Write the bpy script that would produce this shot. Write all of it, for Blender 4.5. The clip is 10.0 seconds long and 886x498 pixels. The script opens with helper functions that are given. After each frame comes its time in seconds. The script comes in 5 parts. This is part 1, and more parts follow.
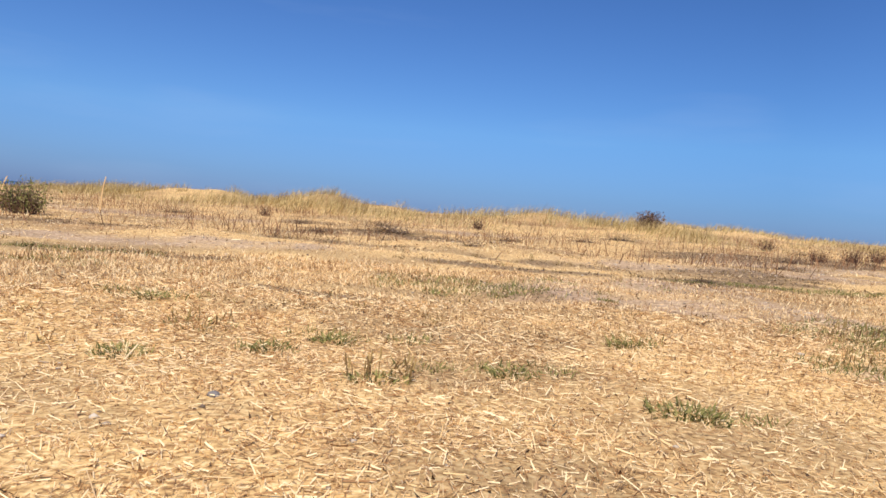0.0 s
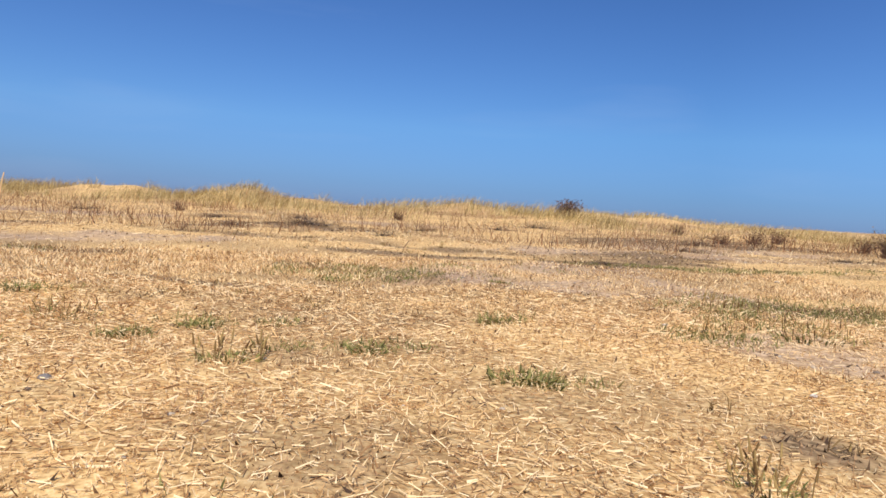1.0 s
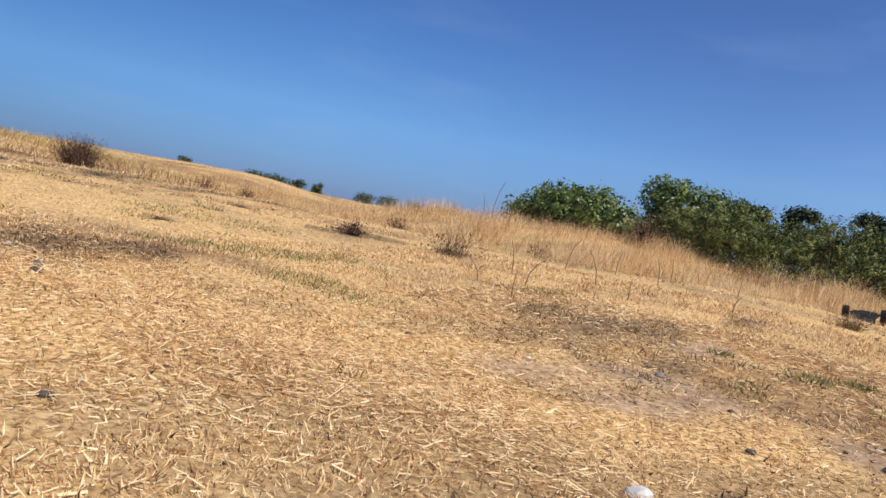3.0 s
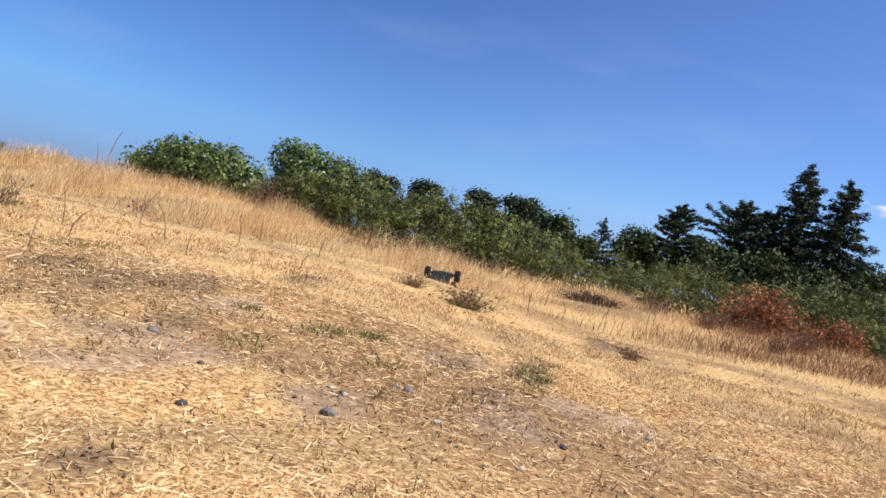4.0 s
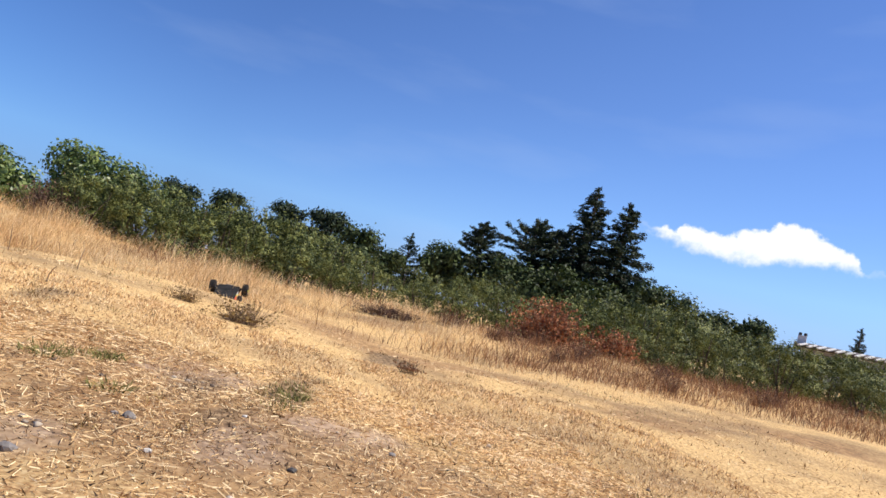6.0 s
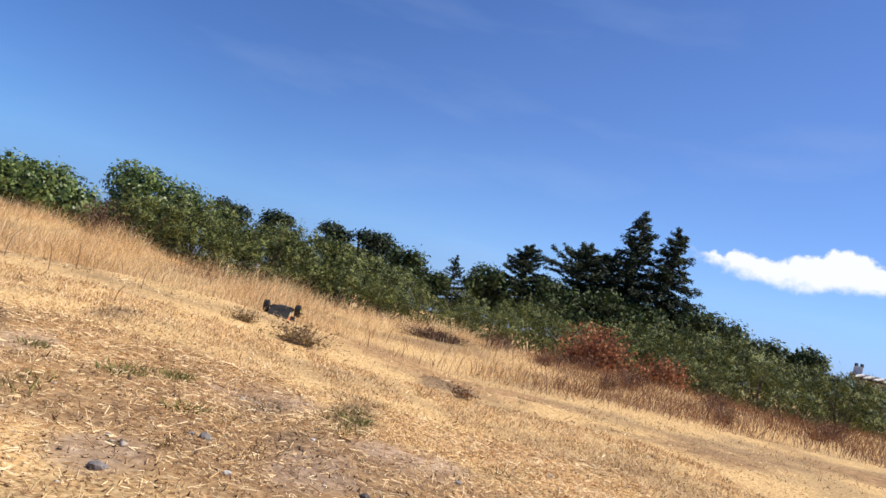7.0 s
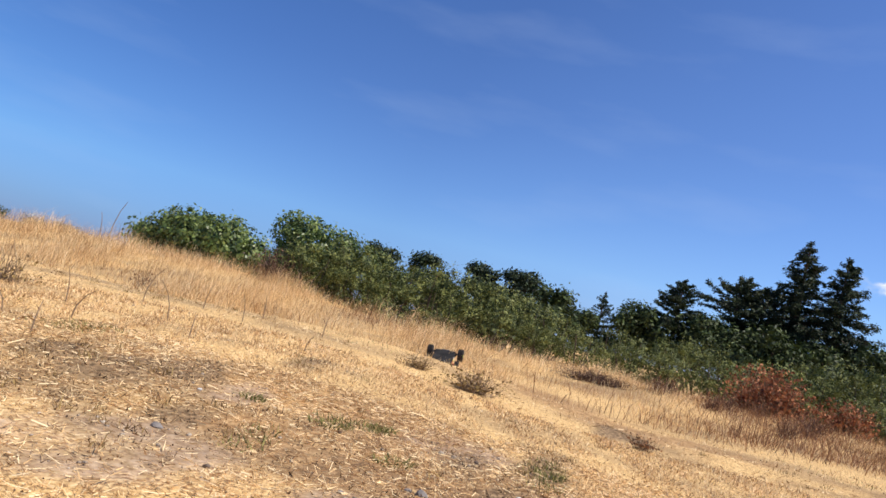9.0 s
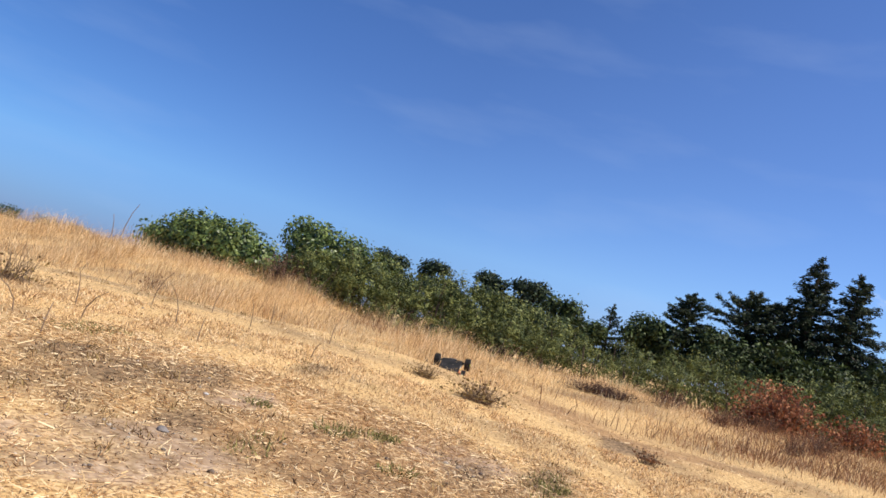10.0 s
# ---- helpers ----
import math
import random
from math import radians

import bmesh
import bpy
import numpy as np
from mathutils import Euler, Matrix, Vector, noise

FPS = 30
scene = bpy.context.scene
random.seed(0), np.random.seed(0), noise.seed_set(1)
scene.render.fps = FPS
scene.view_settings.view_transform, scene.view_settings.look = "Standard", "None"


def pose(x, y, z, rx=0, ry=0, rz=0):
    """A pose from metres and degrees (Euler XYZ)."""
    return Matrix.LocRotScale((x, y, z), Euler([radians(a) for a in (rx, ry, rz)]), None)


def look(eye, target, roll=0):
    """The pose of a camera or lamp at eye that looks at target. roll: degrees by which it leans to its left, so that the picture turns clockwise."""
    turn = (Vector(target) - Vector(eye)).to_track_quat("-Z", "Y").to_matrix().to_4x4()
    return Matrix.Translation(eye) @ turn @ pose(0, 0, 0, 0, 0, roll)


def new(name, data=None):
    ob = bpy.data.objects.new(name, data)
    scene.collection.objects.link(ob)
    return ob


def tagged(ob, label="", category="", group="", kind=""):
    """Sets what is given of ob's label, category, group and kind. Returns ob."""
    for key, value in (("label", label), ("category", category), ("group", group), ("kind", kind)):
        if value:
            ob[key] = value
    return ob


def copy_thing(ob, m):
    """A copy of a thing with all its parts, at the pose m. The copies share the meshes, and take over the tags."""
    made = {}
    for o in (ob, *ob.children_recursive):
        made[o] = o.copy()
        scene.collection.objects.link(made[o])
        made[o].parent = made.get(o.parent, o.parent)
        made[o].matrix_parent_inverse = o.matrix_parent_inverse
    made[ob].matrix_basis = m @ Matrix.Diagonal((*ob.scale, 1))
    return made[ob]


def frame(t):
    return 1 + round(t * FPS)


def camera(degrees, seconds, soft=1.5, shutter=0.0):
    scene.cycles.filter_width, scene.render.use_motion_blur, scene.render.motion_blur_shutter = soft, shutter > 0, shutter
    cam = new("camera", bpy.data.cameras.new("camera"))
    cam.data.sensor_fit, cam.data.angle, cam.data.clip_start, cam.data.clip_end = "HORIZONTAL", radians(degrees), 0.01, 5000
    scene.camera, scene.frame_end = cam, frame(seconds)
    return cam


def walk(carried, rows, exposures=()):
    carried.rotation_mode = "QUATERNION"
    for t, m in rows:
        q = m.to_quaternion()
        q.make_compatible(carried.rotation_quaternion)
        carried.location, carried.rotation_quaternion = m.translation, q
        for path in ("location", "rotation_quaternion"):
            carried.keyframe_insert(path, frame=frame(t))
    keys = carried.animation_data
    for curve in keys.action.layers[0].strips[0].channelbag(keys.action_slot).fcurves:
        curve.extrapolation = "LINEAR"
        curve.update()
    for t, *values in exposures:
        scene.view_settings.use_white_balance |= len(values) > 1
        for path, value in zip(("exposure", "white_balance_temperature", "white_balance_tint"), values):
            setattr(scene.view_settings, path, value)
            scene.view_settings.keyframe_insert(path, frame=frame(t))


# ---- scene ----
# ---------------------------------------------------------------- camera
cam = camera(60.8, 10.0, soft=1.55)
PATH = [  # seconds, place, turn in degrees
    (0.00, 0.000, 0.000, 0.280, 87.49, -4.84, 0.02),
    (0.50, 0.052, -0.006, 0.276, 87.16, -3.30, -2.59),
    (1.00, 0.129, -0.024, 0.265, 87.34, -3.76, -5.17),
    (1.50, 0.258, -0.054, 0.261, 87.24, -4.27, -12.17),
    (2.00, 0.445, -0.116, 0.257, 87.16, -5.48, -23.47),
    (2.20, 0.520, -0.141, 0.256, 86.79, -6.64, -29.45),
    (3.30, 0.906, -0.479, 0.259, 88.06, -11.25, -63.95),
    (3.50, 0.936, -0.524, 0.267, 88.16, -11.75, -69.35),
    (4.00, 1.012, -0.638, 0.288, 90.37, -12.76, -81.93),
    (4.50, 1.052, -0.721, 0.308, 92.47, -12.40, -90.32),
    (5.00, 1.073, -0.766, 0.314, 93.68, -12.11, -95.64),
    (5.20, 1.076, -0.773, 0.315, 93.86, -12.06, -96.43),
    (6.50, 1.079, -0.749, 0.314, 95.46, -13.39, -96.03),
    (7.00, 1.069, -0.713, 0.315, 95.59, -13.85, -93.28),
    (7.50, 1.061, -0.672, 0.315, 95.37, -13.72, -89.87),
    (8.00, 1.052, -0.634, 0.318, 95.25, -13.55, -86.47),
    (8.50, 1.044, -0.607, 0.324, 95.37, -13.22, -83.78),
    (9.00, 1.037, -0.589, 0.328, 95.80, -13.55, -82.04),
    (9.50, 1.034, -0.585, 0.332, 96.10, -14.37, -81.13),
    (10.00, 1.035, -0.590, 0.332, 96.27, -14.76, -81.44),
]
walk(cam, [(t, pose(*p)) for t, *p in PATH],
     [(0.0, 0.32), (0.8, 0.28), (1.5, 0.14), (2.2, 0.08), (3.3, 0.14), (4.0, 0.38), (4.5, 0.48), (5.2, 0.50), (6.5, 0.38), (10.0, 0.36)])

# ---------------------------------------------------------------- light
SUN_ELEV, SUN_AZ = 52.0, 188.0   # degrees; azimuth clockwise from +y
world = bpy.data.worlds.new("world")
scene.world = world
world.use_nodes = True
wn, wl = world.node_tree.nodes, world.node_tree.links
wn.clear()
sky = wn.new("ShaderNodeTexSky")
sky.sky_type, sky.sun_disc = "NISHITA", False
sky.sun_elevation, sky.sun_rotation = radians(SUN_ELEV), radians(SUN_AZ)
sky.altitude, sky.air_density, sky.dust_density, sky.ozone_density = 0.0, 1.0, 0.35, 3.0
tint = wn.new("ShaderNodeMix")
tint.data_type, tint.blend_type = "RGBA", "MULTIPLY"
tint.inputs[0].default_value = 1.0
tint.inputs[7].default_value = (1.12, 1.53, 2.34, 1)
wl.new(sky.outputs[0], tint.inputs[6])
# faint high cirrus
wtc = wn.new("ShaderNodeTexCoord")
wmap = wn.new("ShaderNodeMapping")
wmap.inputs["Scale"].default_value = (1.2, 2.2, 9.0)
wmap.inputs["Rotation"].default_value = (0.25, 0.1, 0.5)
wnoise = wn.new("ShaderNodeTexNoise")
wnoise.inputs["Scale"].default_value, wnoise.inputs["Detail"].default_value = 1.6, 7
wramp = wn.new("ShaderNodeValToRGB")
wramp.color_ramp.elements[0].position, wramp.color_ramp.elements[1].position = 0.52, 0.86
wramp.color_ramp.elements[0].color, wramp.color_ramp.elements[1].color = (0, 0, 0, 1), (0.16, 0.16, 0.16, 1)
wl.new(wtc.outputs["Generated"], wmap.inputs[0])
wl.new(wmap.outputs[0], wnoise.inputs[0])
wl.new(wnoise.outputs["Fac"], wramp.inputs[0])
cirrus = wn.new("ShaderNodeMix")
cirrus.data_type = "RGBA"
cirrus.inputs[7].default_value = (4.5, 5.4, 7.2, 1)
wl.new(wramp.outputs[0], cirrus.inputs[0])
# sea haze low over the horizon
wsep = wn.new("ShaderNodeSeparateXYZ")
wl.new(wtc.outputs["Generated"], wsep.inputs[0])
whaze = wn.new("ShaderNodeValToRGB")
he = whaze.color_ramp.elements
he[0].position, he[0].color = 0.0, (0.56, 0.56, 0.80, 1)
he[1].position, he[1].color = 0.30, (0.78, 0.78, 0.80, 1)
he.new(0.035).color = (0.62, 0.63, 0.78, 1)
he.new(0.11).color = (0.86, 0.86, 0.85, 1)
wl.new(wsep.outputs[2], whaze.inputs[0])
hazy = wn.new("ShaderNodeMix")
hazy.data_type, hazy.blend_type = "RGBA", "MULTIPLY"
hazy.inputs[0].default_value = 1.0
wl.new(tint.outputs[2], hazy.inputs[6])
wl.new(whaze.outputs[0], hazy.inputs[7])
# the sky deepens away from the sun's side
waim = wn.new("ShaderNodeVectorMath")
waim.operation = "DOT_PRODUCT"
waim.inputs[1].default_value = (math.sin(radians(120)), math.cos(radians(120)), 0.0)
wl.new(wtc.outputs["Generated"], waim.inputs[0])
wside = wn.new("ShaderNodeMapRange")
wside.inputs["From Min"].default_value, wside.inputs["From Max"].default_value = -1.0, 1.0
wl.new(waim.outputs["Value"], wside.inputs["Value"])
glow = wn.new("ShaderNodeValToRGB")
ge = glow.color_ramp.elements
ge[0].position, ge[0].color = 0.05, (0.38, 0.44, 0.465, 1)
ge[1].position, ge[1].color = 0.98, (0.76, 0.70, 0.65, 1)
for where, tone in ((0.45, (0.335, 0.41, 0.437, 1)), (0.63, (0.43, 0.495, 0.515, 1)), (0.75, (0.48, 0.52, 0.535, 1)), (0.86, (0.55, 0.55, 0.545, 1))):
    ge.new(where).color = tone
wl.new(wside.outputs[0], glow.inputs[0])
sided = wn.new("ShaderNodeMix")
sided.data_type, sided.blend_type = "RGBA", "MULTIPLY"
sided.inputs[0].default_value = 1.0
wl.new(hazy.outputs[2], sided.inputs[6])
wl.new(glow.outputs[0], sided.inputs[7])
wl.new(sided.outputs[2], cirrus.inputs[6])
bg = wn.new("ShaderNodeBackground")
bg.inputs["Strength"].default_value = 0.1
wl.new(cirrus.outputs[2], bg.inputs[0])
wout = wn.new("ShaderNodeOutputWorld")
wl.new(bg.outputs[0], wout.inputs[0])

sun = new("sun", bpy.data.lights.new("sun", "SUN"))
sun.data.energy, sun.data.angle, sun.data.color = 4.5, radians(0.53), (1.0, 0.925, 0.80)
sa, se = radians(SUN_AZ), radians(SUN_ELEV)
sun.matrix_world = look((0, 0, 30), (-math.sin(sa) * math.cos(se), -math.cos(sa) * math.cos(se), 30 - math.sin(se)))

# ---------------------------------------------------------------- materials


def mat(name, dark, light, scale=8.0, rough=0.85, bump=0.3, bscale=60.0, island=False, obj=False, mid=None, metal=0.0,
        trans=0.0, spread=(0.3, 0.7), spec=0.3, weight=0.62):
    """A surface of two tones mixed by noise at two scales, by single pieces or by objects, with fine relief."""
    m = bpy.data.materials.new(name)
    m.use_nodes = True
    n, l = m.node_tree.nodes, m.node_tree.links
    b = n["Principled BSDF"]
    b.inputs["Roughness"].default_value, b.inputs["Metallic"].default_value = rough, metal
    b.inputs["Specular IOR Level"].default_value = spec
    tc = n.new("ShaderNodeTexCoord")
    a = n.new("ShaderNodeTexNoise")
    a.inputs["Scale"].default_value, a.inputs["Detail"].default_value = scale, 6
    l.new(tc.outputs["Object"], a.inputs["Vector"])
    ramp = n.new("ShaderNodeValToRGB")
    e = ramp.color_ramp.elements
    e[0].position, e[1].position = spread
    e[0].color, e[1].color = (*dark, 1), (*light, 1)
    if mid:
        x = e.new(sum(spread) / 2)
        x.color = (*mid, 1)
    fac = a.outputs["Fac"]
    if island or obj:
        g = n.new("ShaderNodeNewGeometry" if island else "ShaderNodeObjectInfo")
        mx = n.new("ShaderNodeMath")
        mx.operation = "MULTIPLY_ADD"
        mx.inputs[1].default_value = weight
        l.new(g.outputs["Random Per Island" if island else "Random"], mx.inputs[0])
        sc = n.new("ShaderNodeMath")
        sc.operation = "MULTIPLY"
        sc.inputs[1].default_value = 1 - weight
        l.new(a.outputs["Fac"], sc.inputs[0])
        l.new(sc.outputs[0], mx.inputs[2])
        fac = mx.outputs[0]
    l.new(fac, ramp.inputs[0])
    l.new(ramp.outputs[0], b.inputs["Base Color"])
    if bump:
        f = n.new("ShaderNodeTexNoise")
        f.inputs["Scale"].default_value, f.inputs["Detail"].default_value = bscale, 5
        l.new(tc.outputs["Object"], f.inputs["Vector"])
        bp = n.new("ShaderNodeBump")
        bp.inputs["Strength"].default_value, bp.inputs["Distance"].default_value = bump, 0.01
        l.new(f.outputs["Fac"], bp.inputs["Height"])
        l.new(bp.outputs[0], b.inputs["Normal"])
    if trans:
        t = n.new("ShaderNodeBsdfTranslucent")
        l.new(ramp.outputs[0], t.inputs["Color"])
        mixs = n.new("ShaderNodeMixShader")
        mixs.inputs[0].default_value = trans
        l.new(b.outputs[0], mixs.inputs[1])
        l.new(t.outputs[0], mixs.inputs[2])
        l.new(mixs.outputs[0], n["Material Output"].inputs["Surface"])
    return m


M_STRAW = mat("straw", (0.34, 0.185, 0.08), (0.97, 0.76, 0.46), 3.0, 0.75, 0, island=True, mid=(0.80, 0.54, 0.26), trans=0.15)
M_STRAW_BROWN = mat("brown_straw", (0.06, 0.034, 0.02), (0.40, 0.245, 0.125), 3.0, 0.8, 0, island=True, trans=0.1)
M_TALL = mat("tall_dry_grass", (0.38, 0.21, 0.09), (0.97, 0.79, 0.49), 1.3, 0.7, 0, island=True, mid=(0.75, 0.50, 0.235), trans=0.3, weight=0.45)
M_RUSSET = mat("russet_grass", (0.13, 0.06, 0.035), (0.38, 0.19, 0.085), 0.9, 0.75, 0, island=True, trans=0.25)
M_DUNE = mat("dune_grass", (0.28, 0.19, 0.07), (0.74, 0.58, 0.29), 0.7, 0.7, 0, island=True, mid=(0.50, 0.39, 0.16), trans=0.25)
M_WEED = mat("weed_green", (0.12, 0.125, 0.04), (0.36, 0.33, 0.12), 6.0, 0.9, 0, island=True, trans=0.25, spec=0.1)
M_STEM = mat("seed_stem", (0.14, 0.08, 0.035), (0.36, 0.25, 0.10), 9.0, 0.95, 0, island=True, spec=0.05)
M_TWIG = mat("dead_twig", (0.13, 0.085, 0.055), (0.37, 0.26, 0.165), 9.0, 0.9, 0, island=True)
M_HEATH = mat("dark_heath", (0.06, 0.035, 0.03), (0.22, 0.13, 0.09), 5.0, 0.9, 0, island=True)
M_GORSE = mat("gorse_green", (0.022, 0.036, 0.011), (0.27, 0.28, 0.075), 5.0, 0.6, 0, island=True, mid=(0.10, 0.125, 0.035), trans=0.12, weight=0.25, spread=(0.36, 0.62))
M_LEAF = mat("broad_leaf", (0.035, 0.065, 0.018), (0.27, 0.33, 0.09), 3.0, 0.45, 0, island=True, mid=(0.12, 0.175, 0.045), trans=0.25, weight=0.35, spec=0.5)
M_PINE = mat("pine_needles", (0.008, 0.020, 0.010), (0.05, 0.075, 0.03), 1.2, 0.6, 0, island=True, mid=(0.022, 0.040, 0.018))
M_FARLEAF = mat("tree_leaf", (0.015, 0.030, 0.010), (0.085, 0.12, 0.035), 1.2, 0.6, 0, island=True, trans=0.15)
M_DEADLEAF = mat("dead_leaf", (0.16, 0.045, 0.02), (0.52, 0.22, 0.10), 3.0, 0.75, 0, island=True, trans=0.2)
M_BARK = mat("bark", (0.05, 0.035, 0.025), (0.17, 0.125, 0.09), 9.0, 0.9, 0.6, 25)
M_STONE = mat("pebble", (0.14, 0.10, 0.075), (0.54, 0.45, 0.35), 14.0, 0.8, 0.3, 90, island=True)
M_FLINT = mat("flint", (0.07, 0.062, 0.058), (0.25, 0.22, 0.20), 20.0, 0.6, 0.3, 90, obj=True)
M_WHITESTONE = mat("white_stone", (0.50, 0.46, 0.41), (0.82, 0.80, 0.76), 30.0, 0.7, 0.3, 90)
M_SEA = mat("sea", (0.018, 0.045, 0.10), (0.030, 0.065, 0.13), 0.01, 0.25, 0.4, 0.6)
M_TYRE = mat("tyre_rubber", (0.012, 0.012, 0.012), (0.06, 0.05, 0.045), 40.0, 0.9, 0.3, 200)
M_YELLOW = mat("yellow_plastic", (0.72, 0.74, 0.02), (0.85, 0.87, 0.05), 15.0, 0.4, 0.05, 60, spec=0.5)
M_RED = mat("red_shell", (0.72, 0.045, 0.025), (0.85, 0.09, 0.05), 12.0, 0.35, 0.05, 60, spec=0.5)
M_BLACK = mat("black_plastic", (0.012, 0.012, 0.014), (0.05, 0.05, 0.052), 20.0, 0.5, 0.1, 80, spec=0.5)
M_CHASSIS = mat("grey_chassis", (0.014, 0.014, 0.015), (0.045, 0.042, 0.040), 22.0, 0.9, 0.15, 90, spec=0.05)
M_STEEL = mat("steel", (0.35, 0.35, 0.36), (0.62, 0.62, 0.62), 20.0, 0.3, 0.05, 80, metal=1.0)
M_WHITEPAINT = mat("white_paint", (0.66, 0.65, 0.62), (0.82, 0.81, 0.79), 6.0, 0.6, 0.1, 30)
M_SLATE = mat("dark_roofing", (0.05, 0.045, 0.045), (0.13, 0.11, 0.10), 3.0, 0.85, 0.3, 12, obj=True)
M_RENDER = mat("grey_render", (0.30, 0.29, 0.28), (0.48, 0.46, 0.43), 2.0, 0.9, 0.3, 15)
M_GLASS = mat("dark_glass", (0.02, 0.025, 0.03), (0.05, 0.055, 0.06), 2.0, 0.08, 0, spec=0.8)


# ---------------------------------------------------------------- terrain


def sm(v, a, b):
    """Smooth step from 0 at a to 1 at b, on arrays."""
    t = np.clip((np.asarray(v, float) - a) / (b - a), 0, 1)
    return t * t * (3 - 2 * t)


def waves(x, y, scale, seed):
    """Cheap smooth value noise from crossed sines, about -1 to 1."""
    r = np.random.RandomState(seed)
    out = 0
    for k in range(7):
        a, p = r.uniform(0, 6.283), r.uniform(0, 6.283)
        f = scale * (0.6 + 1.5 * r.rand())
        out = out + np.sin(f * (np.cos(a) * x + np.sin(a) * y) + p)
    return out / 3.2


def bank_x(y):
    """The line along the field's east side where the mown turf ends."""
    return 5.5 + 0.055 * np.clip(y - 0.5, 0, 9) ** 1.7 + 0.05 * np.sin(1.3 * y)


# hummocks along the dune ridge: centre, rise, half width
HUMMOCKS = [(-4.6, 13.3, 0.15, 0.55), (-3.9, 13.1, 0.13, 0.35), (-1.95, 12.6, 0.17, 0.5), (-0.9, 12.3, 0.06, 0.4), (1.5, 11.55, 0.12, 0.55),
            (3.35, 11.0, 0.07, 0.4), (4.4, 10.7, 0.06, 0.3)]


def height(x, y):
    x, y = np.asarray(x, float), np.asarray(y, float)
    bx = bank_x(y)
    crest = 0.01 + 0.17 * sm(y, -1.7, 1.0) - 0.06 * sm(y, 2.2, 6)
    rise = sm(x, 1.6, 5.4) * (1 - 0.35 * sm(x - bx, 0.0, 0.9))
    z = crest * rise
    behind = 0.10 + 0.10 * sm(y, -4, -1) + 0.33 * sm(y, 0.2, 4.6) - 0.32 * sm(y, 6.0, 10)
    z = z + (behind - crest * 0.65) * sm(x - bx, 0.6, 4.6)
    z = z - 0.05 * sm(-y, 2.5, 8) * (x < 40)
    z = z - 0.026 * np.clip(y + 0.8, -9, 6.5) * sm(x, 2.0, 6.0) * (1 - sm(y, 8, 12))
    # the field rises gently towards the north-east
    tilt = 0.0227 * (0.643 * np.clip(x, -8, 9) + 0.766 * np.clip(y, -1, 12))
    z = z + tilt * (1 - 0.25 * sm(x, 3, 8)) * sm(y - 0.35 * x, -0.3, 0.8) * (1 - sm(x - 0.95 * y, -0.5, 3.2))
    # dune ridge along the north side
    ridge = np.exp(-((y - 12.0 + 0.30 * np.clip(x, -20, 12)) / 2.0) ** 2) * (1 - sm(x, 2.0, 6.0)) * (1 - 0.75 * sm(-x, 5.5, 9))
    z = z + ridge * (0.10 + 0.02 * waves(x, y, 0.9, 3))
    for cx, cy, amp, rad in HUMMOCKS:
        z = z + amp * np.exp(-(((x - cx) / rad) ** 2 + ((y - cy) / 0.9) ** 2))
    z = z + 0.012 * waves(x, y, 2.4, 5) + 0.006 * waves(x, y, 8.0, 6) * np.exp(-(x * x + y * y) / 90)
    # the land falls to the shore far off in the north
    far = np.hypot(x, y)
    z = z - 0.9 * sm(y, 22, 60) * (1 - sm(x, 14, 34)) - 11 * sm(y - 0.2 * np.clip(x, 0, 400), 70, 130)
    z = z + 0.9 * sm(x, 16, 60) * (1 - sm(y, 5, 22)) + 0.25 * waves(x, y, 0.08, 8) * sm(far, 25, 60)
    return z


def hz(x, y):
    return float(height(x, y))


# bare, trodden patches: centre, half sizes
BARE = [(0.85, 2.85, 0.55, 0.50), (0.45, 2.60, 0.25, 0.50), (1.06, 2.30, 0.45, 0.36), (0.64, 2.82, 0.30, 0.35), (1.05, 1.38, 0.20, 0.25), (1.41, 1.35, 0.18, 0.22),
        (-2.5, 6.5, 1.0, 0.40), (-3.6, 7.0, 1.2, 0.35), (-1.0, 3.9, 0.5, 0.3), (-1.95, 3.6, 0.6, 0.3), (2.15, 0.15, 0.14, 0.22), (2.90, 0.14, 0.13, 0.07), (3.09, -0.40, 0.20, 0.14),
        (2.76, -0.84, 0.15, 0.12), (2.27, -0.32, 0.11, 0.09), (2.6, 5.0, 0.8, 0.4), (1.75, 4.35, 0.9, 0.45), (0.2, 7.2, 1.1, 0.3), (2.30, 0.05, 0.22, 0.20), (2.45, -0.62, 0.18, 0.10)]
